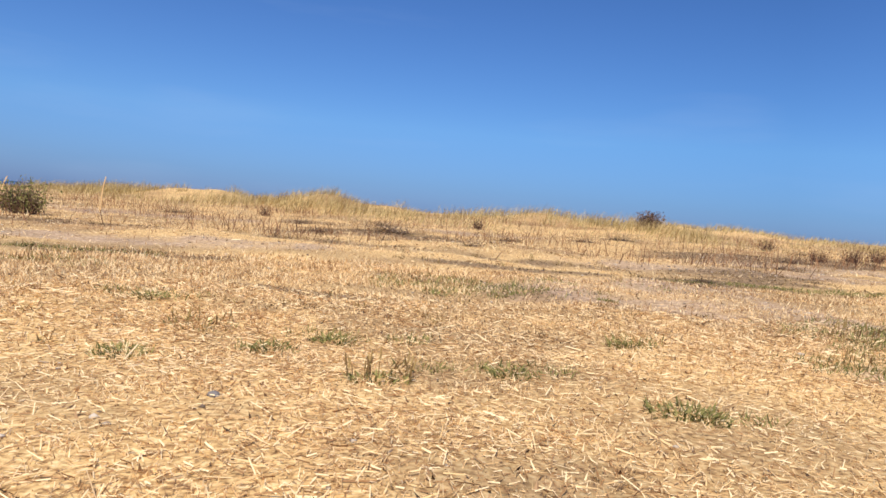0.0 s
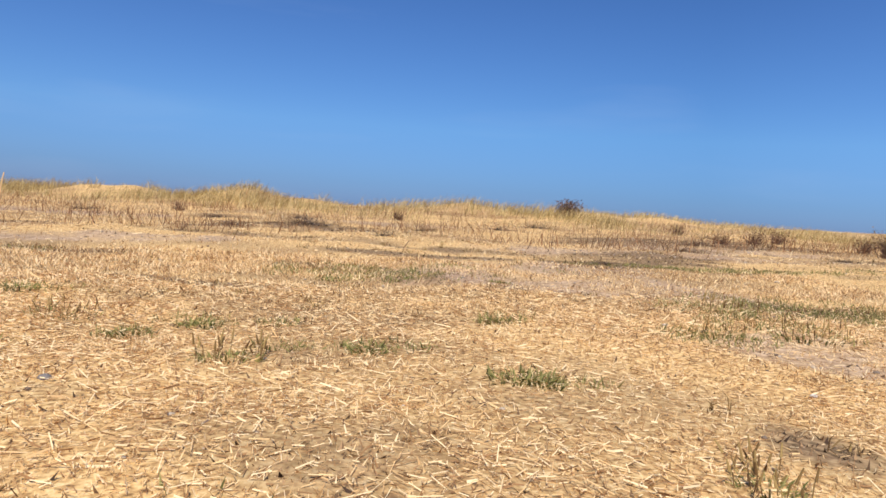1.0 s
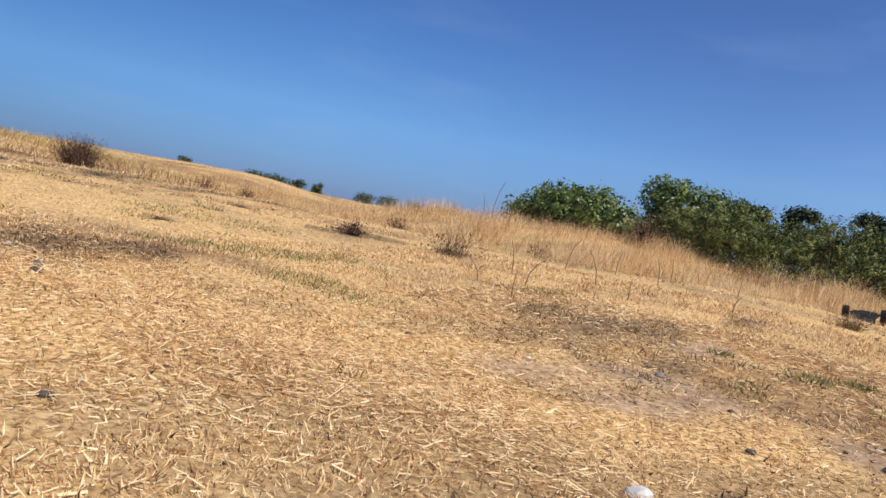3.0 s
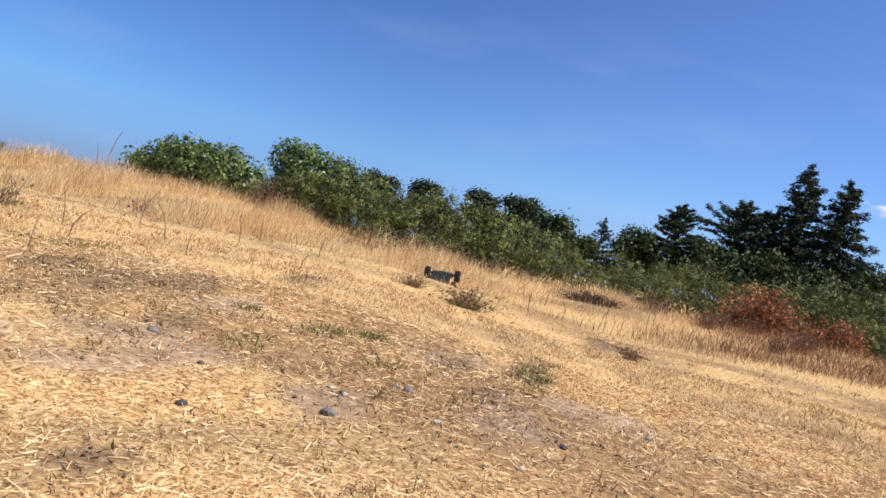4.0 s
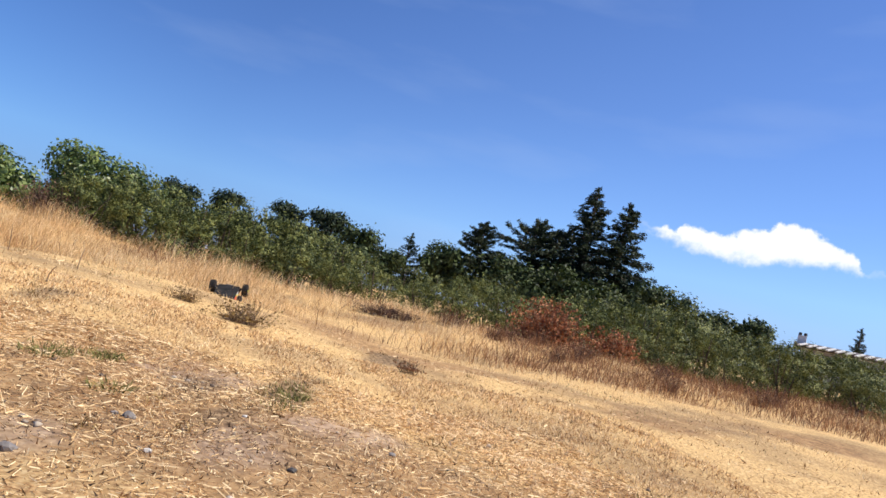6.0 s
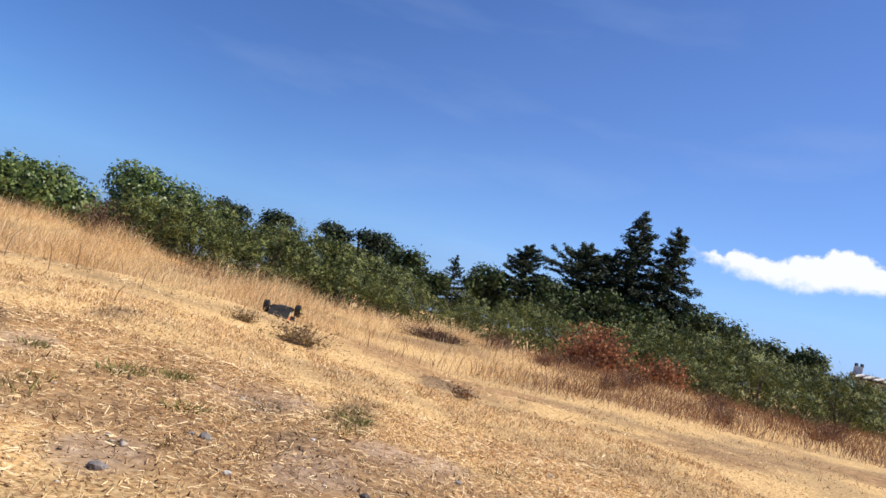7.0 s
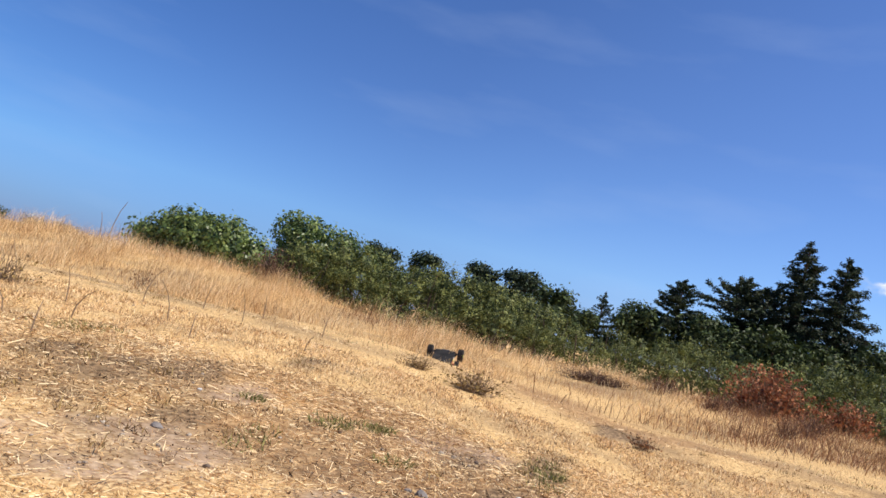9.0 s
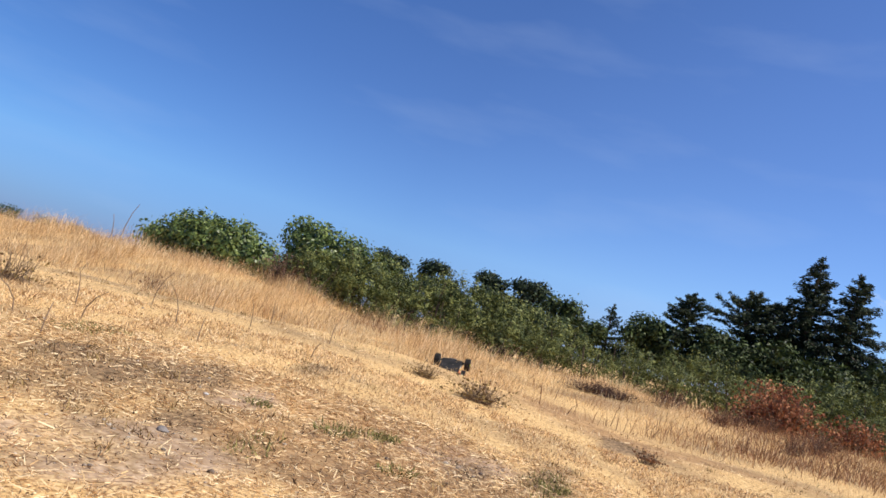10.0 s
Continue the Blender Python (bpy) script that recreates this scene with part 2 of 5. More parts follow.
# patches of dark withered litter: centre, half sizes
DARK = [(0.67, 0.84, 0.07, 0.07), (0.92, 0.83, 0.09, 0.09), (1.73, 1.35, 0.24, 0.24), (-0.35, 2.17, 0.25, 0.07), (-0.34, 5.9, 0.7, 0.5), (-0.98, 5.5, 0.3, 0.3), (2.19, 5.84, 0.7, 0.7),
        (1.65, 3.91, 0.4, 0.5), (2.75, 0.40, 0.32, 0.24), (3.13, -0.64, 0.32, 0.11), (2.91, -0.45, 0.20, 0.09), (2.62, -0.54, 0.10, 0.045), (2.89, 0.31, 0.27, 0.11), (3.74, 0.23, 0.28, 0.10),
        (4.6, -1.05, 0.3, 0.15), (2.56, 0.12, 0.10, 0.08), (1.73, -0.22, 0.06, 0.05), (0.27, 0.93, 0.05, 0.03), (1.42, 2.08, 0.3, 0.2), (3.2, 6.0, 1.2, 0.8), (1.2, 3.3, 0.4, 0.25),
        (-1.2, 3.0, 0.4, 0.15), (-0.6, 4.6, 0.6, 0.2), (0.6, 4.1, 0.5, 0.2), (0.3, 3.5, 0.4, 0.15), (-2.4, 4.6, 0.6, 0.2), (3.5, 4.0, 0.5, 0.3), (3.9, 3.4, 0.8, 0.15), (3.6, 2.1, 0.3, 0.2)]


def litter(x, y):
    """How thickly dark withered litter covers the turf, 0 to 1."""
    x, y = np.asarray(x, float), np.asarray(y, float)
    edge = 0.40 * waves(x, y, 9.0, 15) + 0.30 * waves(x, y, 26.0, 16)
    b = 0.45 * sm(waves(x, y, 2.6, 17) + 0.5 * waves(x, y, 8.0, 18) + 0.35 * waves(x, y, 24.0, 19), 0.45, 1.25)
    for cx, cy, rx, ry in DARK:
        d = np.sqrt(((x - cx) / rx) ** 2 + ((y - cy) / ry) ** 2) + edge
        b = np.maximum(b, 1 - sm(d, 0.45, 1.35))
    return b


def bareness(x, y):
    b = np.zeros_like(np.asarray(x, float))
    for cx, cy, rx, ry in BARE:
        d = np.sqrt(((x - cx) / rx) ** 2 + ((y - cy) / ry) ** 2) + 0.30 * waves(x, y, 5.0, 11) + 0.15 * waves(x, y, 14.0, 12)
        b = np.maximum(b, 1 - sm(d, 0.55, 1.25))
    return np.clip(b * (0.35 + 0.75 * sm(waves(x, y, 9.0, 13) + 0.5 * waves(x, y, 23.0, 14), -0.6, 0.7)), 0, 0.72)


def mesh_np(name, verts, quads=None, tris=None, material=None):
    """A mesh from arrays of vertices and faces."""
    me = bpy.data.meshes.new(name)
    verts = np.asarray(verts, np.float32).reshape(-1, 3)
    quads = np.zeros((0, 4), np.int32) if quads is None else np.asarray(quads, np.int32).reshape(-1, 4)
    tris = np.zeros((0, 3), np.int32) if tris is None else np.asarray(tris, np.int32).reshape(-1, 3)
    me.vertices.add(len(verts))
    me.vertices.foreach_set("co", verts.ravel())
    loops = np.concatenate([quads.ravel(), tris.ravel()])
    me.loops.add(len(loops))
    me.loops.foreach_set("vertex_index", loops)
    starts = np.concatenate([np.arange(len(quads)) * 4, len(quads) * 4 + np.arange(len(tris)) * 3])
    me.polygons.add(len(starts))
    me.polygons.foreach_set("loop_start", starts.astype(np.int32))
    me.update(calc_edges=True)
    me.validate()
    if material:
        me.materials.append(material)
    return me


def steps(spans):
    """Grid lines: (end, step) spans one after another, from the first value."""
    out = [spans[0]]
    for end, step in spans[1:]:
        n = max(1, round(abs(end - out[-1]) / step))
        out += list(np.linspace(out[-1], end, n + 1)[1:])
    return np.array(out)


gx = steps([-4000, (-800, 800), (-200, 100), (-60, 20), (-16, 4), (-6, 0.5), (-3, 0.15), (-1.4, 0.07), (3.4, 0.03), (6.5, 0.07), (13, 0.18), (24, 0.6), (60, 4), (200, 20), (800, 100), (4000, 800)])
gy = steps([-4000, (-800, 800), (-200, 100), (-60, 20), (-16, 4), (-7, 0.5), (-4, 0.12), (-1.5, 0.06), (2.4, 0.03), (7, 0.07), (15, 0.18), (26, 0.6), (60, 4), (140, 8), (240, 20), (800, 100), (4000, 800)])
GX, GY = np.meshgrid(gx, gy)
GZ = height(GX, GY)
crumb = np.random.RandomState(9)
NEAR = (1 - sm(np.hypot(GX - 1.0, GY - 0.5), 3.5, 9.0))
GZ = GZ + NEAR * (0.0008 * crumb.normal(0, 1, GX.shape).clip(-1.5, 2))
nx, ny = len(gx), len(gy)
idx = np.arange(nx * ny).reshape(ny, nx)
quads = np.stack([idx[:-1, :-1], idx[:-1, 1:], idx[1:, 1:], idx[1:, :-1]], -1).reshape(-1, 4)
M_GROUND = bpy.data.materials.new("dry_turf")
ground_me = mesh_np("ground", np.stack([GX, GY, GZ], -1), quads, material=M_GROUND)
ground_me.polygons.foreach_set("use_smooth", np.ones(len(ground_me.polygons), bool))
att = ground_me.attributes.new("bare", "FLOAT", "POINT")
att.data.foreach_set("value", bareness(GX, GY).astype(np.float32).ravel())
att = ground_me.attributes.new("litter", "FLOAT", "POINT")
att.data.foreach_set("value", (0.85 * litter(GX, GY)).astype(np.float32).ravel())
ground = tagged(new("ground", ground_me), "dry yellow mown turf with bare greyish soil patches", "ground", kind="structure")


def ground_material(m):
    m.use_nodes = True
    n, l = m.node_tree.nodes, m.node_tree.links
    b = n["Principled BSDF"]
    b.inputs["Roughness"].default_value, b.inputs["Specular IOR Level"].default_value = 0.95, 0.1
    tc = n.new("ShaderNodeTexCoord")

    def noise_at(scale, detail=6, stretch=None):
        t = n.new("ShaderNodeTexNoise")
        t.inputs["Scale"].default_value, t.inputs["Detail"].default_value = scale, detail
        l.new(tc.outputs["Object"], t.inputs["Vector"])
        return t.outputs["Fac"]

    def ramp_of(fac, stops):
        r = n.new("ShaderNodeValToRGB")
        e = r.color_ramp.elements
        e[0].position, e[0].color = stops[0][0], (*stops[0][1], 1)
        e[1].position, e[1].color = stops[-1][0], (*stops[-1][1], 1)
        for p, c in stops[1:-1]:
            e.new(p).color = (*c, 1)
        l.new(fac, r.inputs[0])
        return r.outputs[0]

    def mixed(fac, a, c):
        x = n.new("ShaderNodeMix")
        x.data_type = "RGBA"
        l.new(fac, x.inputs[0])
        l.new(a, x.inputs[6])
        l.new(c, x.inputs[7])
        return x.outputs[2]

    turf = ramp_of(noise_at(105, 10), [(0.32, (0.24, 0.135, 0.06)), (0.44, (0.52, 0.325, 0.14)), (0.56, (0.72, 0.485, 0.22)), (0.70, (0.86, 0.65, 0.355))])
    brown = ramp_of(noise_at(60, 9), [(0.35, (0.055, 0.036, 0.024)), (0.52, (0.22, 0.145, 0.085)), (0.72, (0.46, 0.32, 0.18))])
    soil = ramp_of(noise_at(46, 9), [(0.32, (0.17, 0.11, 0.075)), (0.50, (0.41, 0.285, 0.20)), (0.70, (0.64, 0.49, 0.37))])
    patch = ramp_of(noise_at(1.1, 7), [(0.46, (0, 0, 0)), (0.62, (0.6, 0.6, 0.6))])
    c = mixed(patch, turf, brown)
    rust = ramp_of(noise_at(26, 9), [(0.35, (0.13, 0.065, 0.035)), (0.55, (0.40, 0.22, 0.10)), (0.72, (0.56, 0.36, 0.18))])
    c = mixed(ramp_of(noise_at(0.55, 8), [(0.54, (0, 0, 0)), (0.63, (0.6, 0.6, 0.6))]), c, rust)
    at = n.new("ShaderNodeAttribute")
    at.attribute_name = "bare"
    c = mixed(at.outputs["Fac"], c, soil)
    al = n.new("ShaderNodeAttribute")
    al.attribute_name = "litter"
    c = mixed(al.outputs["Fac"], c, brown)
    l.new(c, b.inputs["Base Color"])
    bp = n.new("ShaderNodeBump")
    bp.inputs["Strength"].default_value, bp.inputs["Distance"].default_value = 0.35, 0.006
    l.new(noise_at(70, 8), bp.inputs["Height"])
    l.new(bp.outputs[0], b.inputs["Normal"])


ground_material(M_GROUND)

sea_me = mesh_np("water", [(-4800, 90, -9), (4800, 90, -9), (4800, 4800, -9), (-4800, 4800, -9)], [(0, 1, 2, 3)], material=M_SEA)
tagged(new("water", sea_me), "calm dark blue sea under hazy sky", "sea", kind="structure")

# ---------------------------------------------------------------- makers


def part(name, me, parent, label="", category="", group=""):
    """Links a mesh as one part under a thing."""
    ob = new(name, me)
    ob.parent = parent
    return tagged(ob, label, category, group, "stuff" if name in ("leaves", "limb_mass", "seed_head", "twig_mass", "foliage", "crown") else "")


def thing(name, at, label, category, group="", turn=0.0, scale=1.0):
    """An empty at a thing's base, which carries its parts."""
    ob = new(name)
    ob.empty_display_size = 0.05
    ob.matrix_basis = pose(*at, 0, 0, turn) @ Matrix.Diagonal((scale, scale, scale, 1))
    return tagged(ob, label, category, group)


def mesh_bm(name, bm, material, smooth=False):
    me = bpy.data.meshes.new(name)
    bm.to_mesh(me)
    bm.free()
    me.materials.append(material)
    if smooth:
        me.polygons.foreach_set("use_smooth", np.ones(len(me.polygons), bool))
    return me


def blades(rng, base, length, width, lean, heading, bend=0.35, up=None):
    """Grass blades: a quad and a tip each, from bases (n,3); lean 0 stands, 1 lies flat; heading: the way they lean."""
    n = len(base)
    hd = np.stack([np.cos(heading), np.sin(heading), np.zeros(n)], -1)
    face = rng.uniform(0, 6.283, n)
    side = np.stack([np.cos(face), np.sin(face), np.zeros(n)], -1) * (width / 2)[:, None]
    s, c = np.sin(lean * 1.5), np.cos(lean * 1.5)
    d1 = hd * s[:, None] + np.array([0, 0, 1]) * c[:, None]
    l2 = np.clip(lean + bend, 0, 1.08)
    d2 = hd * np.sin(l2 * 1.5)[:, None] + np.array([0, 0, 1]) * np.cos(l2 * 1.5)[:, None]
    mid = base + d1 * (length * 0.55)[:, None]
    tip = mid + d2 * (length * 0.45)[:, None]
    v = np.stack([base - side, base + side, mid + side * 0.8, mid - side * 0.8, tip], 1)
    k = np.arange(n)[:, None] * 5
    return v.reshape(-1, 3), k + np.array([[0, 1, 2, 3]]), k + np.array([[3, 2, 4]])


def blade_mesh(name, rng, base, length, width, lean, heading, material, bend=0.35):
    return mesh_np(name, *blades(rng, base, length, width, lean, heading, bend), material=material)


def shards(name, rng, base, length, width, lean, material):
    """Short bits of chopped straw: one slim triangle each."""
    n = len(base)
    a, f = rng.uniform(0, 6.283, n), rng.uniform(0, 6.283, n)
    d = np.stack([np.cos(a) * np.sin(lean * 1.5), np.sin(a) * np.sin(lean * 1.5), np.cos(lean * 1.5)], -1) * length[:, None]
    s = np.stack([np.cos(f), np.sin(f), 0.4 * rng.normal(0, 1, n)], -1) * (width / 2)[:, None]
    v = np.stack([base - s, base + s, base + d], 1)
    return mesh_np(name, v.reshape(-1, 3), None, np.arange(n * 3).reshape(-1, 3), material=material)


def straws(name, rng, base, length, width, lean, material):
    """Long loose straws, a bent strip of one quad each."""
    n = len(base)
    a = rng.uniform(0, 6.283, n)
    d = np.stack([np.cos(a), np.sin(a), np.zeros(n)], -1)
    s = np.stack([-np.sin(a), np.cos(a), 0.7 * rng.normal(0, 1, n)], -1) * (width / 2)[:, None]
    tip = base + d * length[:, None] + np.stack([np.zeros(n), np.zeros(n), length * lean], -1)
    v = np.stack([base - s, base + s, tip + s * 0.8, tip - s * 0.8], 1)
    return mesh_np(name, v.reshape(-1, 3), np.arange(n * 4).reshape(-1, 4), material=material)


def leaf_cards(rng, centre, out, size, ratio=0.45, facing=0.0):
    """Diamond leaves round given centres, which point roughly along out."""
    n = len(centre)
    d = out + rng.normal(0, 0.55, (n, 3))
    d /= np.linalg.norm(d, axis=1)[:, None] + 1e-9
    r = rng.normal(0, 1, (n, 3))
    if facing:  # blades lie over the outside like shingles
        nrm = out + rng.normal(0, 1 - facing, (n, 3))
        nrm /= np.linalg.norm(nrm, axis=1)[:, None] + 1e-9
        d, r = np.cross(nrm, r), nrm
        d /= np.linalg.norm(d, axis=1)[:, None] + 1e-9
    s = np.cross(d, r)
    s /= np.linalg.norm(s, axis=1)[:, None] + 1e-9
    size = size[:, None]
    a, b = centre - d * size * 0.5, centre + d * size * 0.5
    v = np.stack([a, centre + s * size * ratio * 0.5, b, centre - s * size * ratio * 0.5], 1)
    return v.reshape(-1, 3), np.arange(n * 4).reshape(-1, 4)


def tube(bm, pts, r0, r1, sides=5):
    """A tapered limb through points."""
    rings = []
    for i, p in enumerate(pts):
        p = Vector(p)
        d = (Vector(pts[min(i + 1, len(pts) - 1)]) - Vector(pts[max(i - 1, 0)])).normalized()
        u = d.orthogonal().normalized()
        w = d.cross(u)
        r = r0 + (r1 - r0) * i / (len(pts) - 1)
        rings.append([bm.verts.new(p + (u * math.cos(6.2832 * k / sides) + w * math.sin(6.2832 * k / sides)) * r) for k in range(sides)])
    for a, b in zip(rings, rings[1:]):
        for k in range(sides):
            bm.faces.new((a[k], a[(k + 1) % sides], b[(k + 1) % sides], b[k]))
    bm.faces.new(list(reversed(rings[0])))
    bm.faces.new(rings[-1])


def lump_points(rng, lumps, n, shell=0.45):
    """Points and outward ways in the outer shell of ellipsoid lumps (x, y, z, rx, ry, rz)."""
    lumps = np.array(lumps, float)
    w = lumps[:, 3] * lumps[:, 4] + lumps[:, 3] * lumps[:, 5]
    pick = rng.choice(len(lumps), n, p=w / w.sum())
    d = rng.normal(0, 1, (n, 3))
    d /= np.linalg.norm(d, axis=1)[:, None]
    r = 1 - shell * rng.rand(n) ** 1.6 + 0.10 * rng.rand(n)
    p = lumps[pick, :3] + d * lumps[pick, 3:] * r[:, None]
    return p, d, p[:, 2] > 0.02


def bush(name, label, category, group, seed, size, lumps, n, leaf, ratio, material, stems=7, up=0.35, clump=5, spray=0.55, shoot=0.12, facing=0.0, layer=0.0):
    """A shrub: limbs and a crown of leaves in sprigs over uneven lumps, in a unit of about 1 m; size scales it."""
    rng = np.random.RandomState(seed)
    top = thing(name, (0, 0, 0), label, category, group)
    bm = bmesh.new()
    for k in range(stems):
        lx, ly, lz, rx, ry, rz = lumps[k % len(lumps)]
        a = rng.uniform(0, 6.283)
        end = (lx + 0.5 * rx * math.cos(a), ly + 0.5 * ry * math.sin(a), lz + rz * 0.6)
        st = (lx * 0.35 + rng.uniform(-0.05, 0.05), ly * 0.35 + rng.uniform(-0.05, 0.05), -0.05)
        m = tuple(0.5 * (p + q) + rng.uniform(-0.06, 0.06) for p, q in zip(st, end))
        tube(bm, [tuple(c * size for c in st), tuple(c * size for c in m), tuple(c * size for c in end)], 0.022 * size, 0.006 * size)
    part("limb_mass", mesh_bm("limb_mass", bm, M_BARK), top)
    # shoots that stand out of the crown, each a plume of leaves, over an inner mass
    p, d, ok = lump_points(rng, lumps, n, 0.30)
    p, d = p[ok], d[ok]
    ax = d + np.array([0, 0, up]) + rng.normal(0, 0.35, p.shape)
    ax /= np.linalg.norm(ax, axis=1)[:, None]
    le = np.repeat(shoot * rng.uniform(0.5, 1.5, len(p)), clump)
    t = rng.uniform(-0.35, 1.0, len(p) * clump)
    axr = np.repeat(ax, clump, 0)
    wide = leaf * spray * (1.15 - 0.75 * np.clip(t, 0, 1))
    q = np.repeat(p, clump, 0) + axr * (t * le)[:, None] + rng.normal(0, 1, (len(t), 3)) * wide[:, None]
    pi, di, oki = lump_points(rng, [(x, y, z, a * 0.78, b * 0.78, c * 0.78) for x, y, z, a, b, c in lumps], n * 3, 0.25)
    q = np.concatenate([q, pi[oki]])
    axr = np.concatenate([0.5 * axr + np.repeat(d, clump, 0) + np.array([0, 0, layer]), di[oki]])
    q[:, 2] = np.maximum(q[:, 2], 0.01)
    v, f = leaf_cards(rng, q * size, axr, leaf * size * rng.uniform(0.6, 1.3, len(q)), ratio, facing)
    part("foliage", mesh_np("foliage", v, f, material=material), top)
    return top


def twig_bush(name, label, category, seed, size, n, material, spread=0.8, leafmat=None, leaves=0, leaf=0.02, group=""):
    """A shrub of many fine upright or sprawling twigs, bare or with dead leaves."""
    rng = np.random.RandomState(seed)
    top = thing(name, (0, 0, 0), label, category, group)
    vs, fs, o = [], [], 0
    tips = []
    for k in range(n):
        a, le = rng.uniform(0, 6.283), size * rng.uniform(0.45, 1.0)
        ln = spread * rng.rand() ** 0.7
        base = np.array([rng.normal(0, 0.16) * size, rng.normal(0, 0.16) * size, -0.01])
        d = np.array([math.cos(a) * ln, math.sin(a) * ln, 1 - 0.45 * ln])
        d /= np.linalg.norm(d)
        pts = [base]
        for s in range(4):
            d = d + rng.normal(0, 0.16, 3)
            d /= np.linalg.norm(d)
            pts.append(pts[-1] + d * le / 4)
        tips += pts[1:]
        pts = np.array(pts)
        pts[:, 2] = np.maximum(pts[:, 2], -0.01)
        r = np.linspace(0.010, 0.003, 5) * size * rng.uniform(0.6, 1.1)
        ring = []
        for s in range(3):
            b = s * 2.094 + a
            ring.append(pts + np.stack([np.cos(b) * r, np.sin(b) * r, 0.5 * np.sin(b + 1) * r], -1))
        v = np.stack(ring, 1).reshape(-1, 3)
        for s in range(4):
            for t in range(3):
                fs.append((o + s * 3 + t, o + s * 3 + (t + 1) % 3, o + s * 3 + 3 + (t + 1) % 3, o + s * 3 + 3 + t))
        vs.append(v)
        o += len(v)
    part("twig_mass", mesh_np("twig_mass", np.concatenate(vs), fs, material=material), top)
    if leaves:
        tips = np.array(tips)
        p = tips[rng.randint(0, len(tips), leaves)] + rng.normal(0, 0.05 * size, (leaves, 3))
        p[:, 2] = np.maximum(p[:, 2], 0.02)
        v, f = leaf_cards(rng, p, rng.normal(0, 1, (leaves, 3)), leaf * rng.uniform(0.6, 1.4, leaves), 0.6)
        part("foliage", mesh_np("foliage", v, f, material=leafmat), top)
    return top


def set_at(ob, x, y, turn=0.0, scale=1.0, sink=0.0, z=None):
    ob.matrix_basis = pose(x, y, (hz(x, y) if z is None else z) - sink, 0, 0, turn) @ Matrix.Diagonal((scale, scale, scale, 1))
    return ob


def copy_at(ob, x, y, turn=0.0, scale=1.0, sink=0.0):
    """A copy of a thing on the ground; its own scale is replaced."""
    c = copy_thing(ob, Matrix.Identity(4))
    return set_at(c, x, y, turn, scale, sink)


# ---------------------------------------------------------------- grass
R = np.random.RandomState(7)


def scatter(n, x0, x1, y0, y1, keep):
    x, y = R.uniform(x0, x1, n), R.uniform(y0, y1, n)
    k = R.rand(n) < keep(x, y)
    x, y = x[k], y[k]
    return np.stack([x, y, height(x, y) - 0.002], -1)


def field(x, y):
    return (1 - 0.85 * bareness(x, y)) * (1 - 0.8 * litter(x, y)) * (x < bank_x(y) + 0.1)


def clumpy(x, y, s, seed, lo=0.25):
    return np.clip(0.55 + 0.6 * waves(x, y, s, seed), lo, 1)


def stuff(name, me, label, category):
    return tagged(new(name, me), label, category, kind="stuff")


p = np.concatenate([scatter(215000, -1.0, 1.9, 0.30, 2.2, lambda x, y: field(x, y) * clumpy(x, y, 7, 21, 0.45)),
                    scatter(165000, 1.5, 3.4, -1.5, 0.9, lambda x, y: field(x, y) * clumpy(x, y, 7, 21, 0.45)),
                    scatter(55000, 0.8, 2.2, -1.2, 0.6, lambda x, y: field(x, y) * clumpy(x, y, 7, 21, 0.45) * (np.hypot(x - 1.0, y + 0.55) > 0.3)),
                    scatter(70000, -3.5, 5.0, -2.6, 6.0, lambda x, y: field(x, y) * clumpy(x, y, 4, 22) * (np.hypot(x - 0.9, y + 0.4) > 2.0))])
n = len(p)
p[:, 2] += R.uniform(0.0, 0.006, n)
wide = 1 + 1.0 * sm(np.hypot(p[:, 0] - 0.7, p[:, 1] + 0.3), 1.2, 3.5)
stuff("straw_litter", straws("straw_litter", R, p, np.minimum(R.gamma(2.0, 0.0048, n) + 0.004, 0.034) * (0.6 + 0.4 * wide), R.uniform(0.0006, 0.0014, n) * wide, R.normal(0.05, 0.18, n), M_STRAW),
      "dry yellow mown straw lying on the turf", "straw")
# chopped straw and stubble, close and thick


def near_far(n1, n2, n3, keep):
    return np.concatenate([scatter(n1, -1.5, 2.0, 0.35, 3.2, keep), scatter(n2, 1.5, 4.3, -2.0, 1.7, keep), scatter(n2 // 8, 0.85, 1.5, -0.6, 0.35, keep),
                           scatter(n3, -4.5, 6.2, -3.2, 10.0, lambda x, y: keep(x, y) * (np.hypot(x - 0.9, y + 0.4) > 2.3))])


p = near_far(300000, 290000, 240000, lambda x, y: field(x, y) * np.clip(0.5 + 0.5 * waves(x, y, 16, 26) + 0.25 * waves(x, y, 3.0, 25), 0.08, 1))
n = len(p)
far = 1 + 0.9 * sm(np.hypot(p[:, 0] - 0.9, p[:, 1] + 0.4), 1.2, 4.5)
stuff("chopped_straw", shards("chopped_straw", R, p, R.uniform(0.004, 0.016, n) * far, R.uniform(0.0010, 0.0034, n) * far, np.clip(R.normal(0.62, 0.25, n), 0, 1.0), M_STRAW),
      "chopped yellow straw and stubble covering the turf", "straw")
p = near_far(170000, 170000, 160000, lambda x, y: np.clip(0.07 + 0.9 * litter(x, y) + 0.10 * waves(x, y, 17, 27), 0.02, 1))
n = len(p)
stuff("brown_crumbs", shards("brown_crumbs", R, p, R.uniform(0.004, 0.016, n), R.uniform(0.002, 0.007, n), np.clip(R.normal(0.76, 0.22, n), 0, 1.0), M_STRAW_BROWN),
      "dark brown withered crumbs among the straw", "straw")
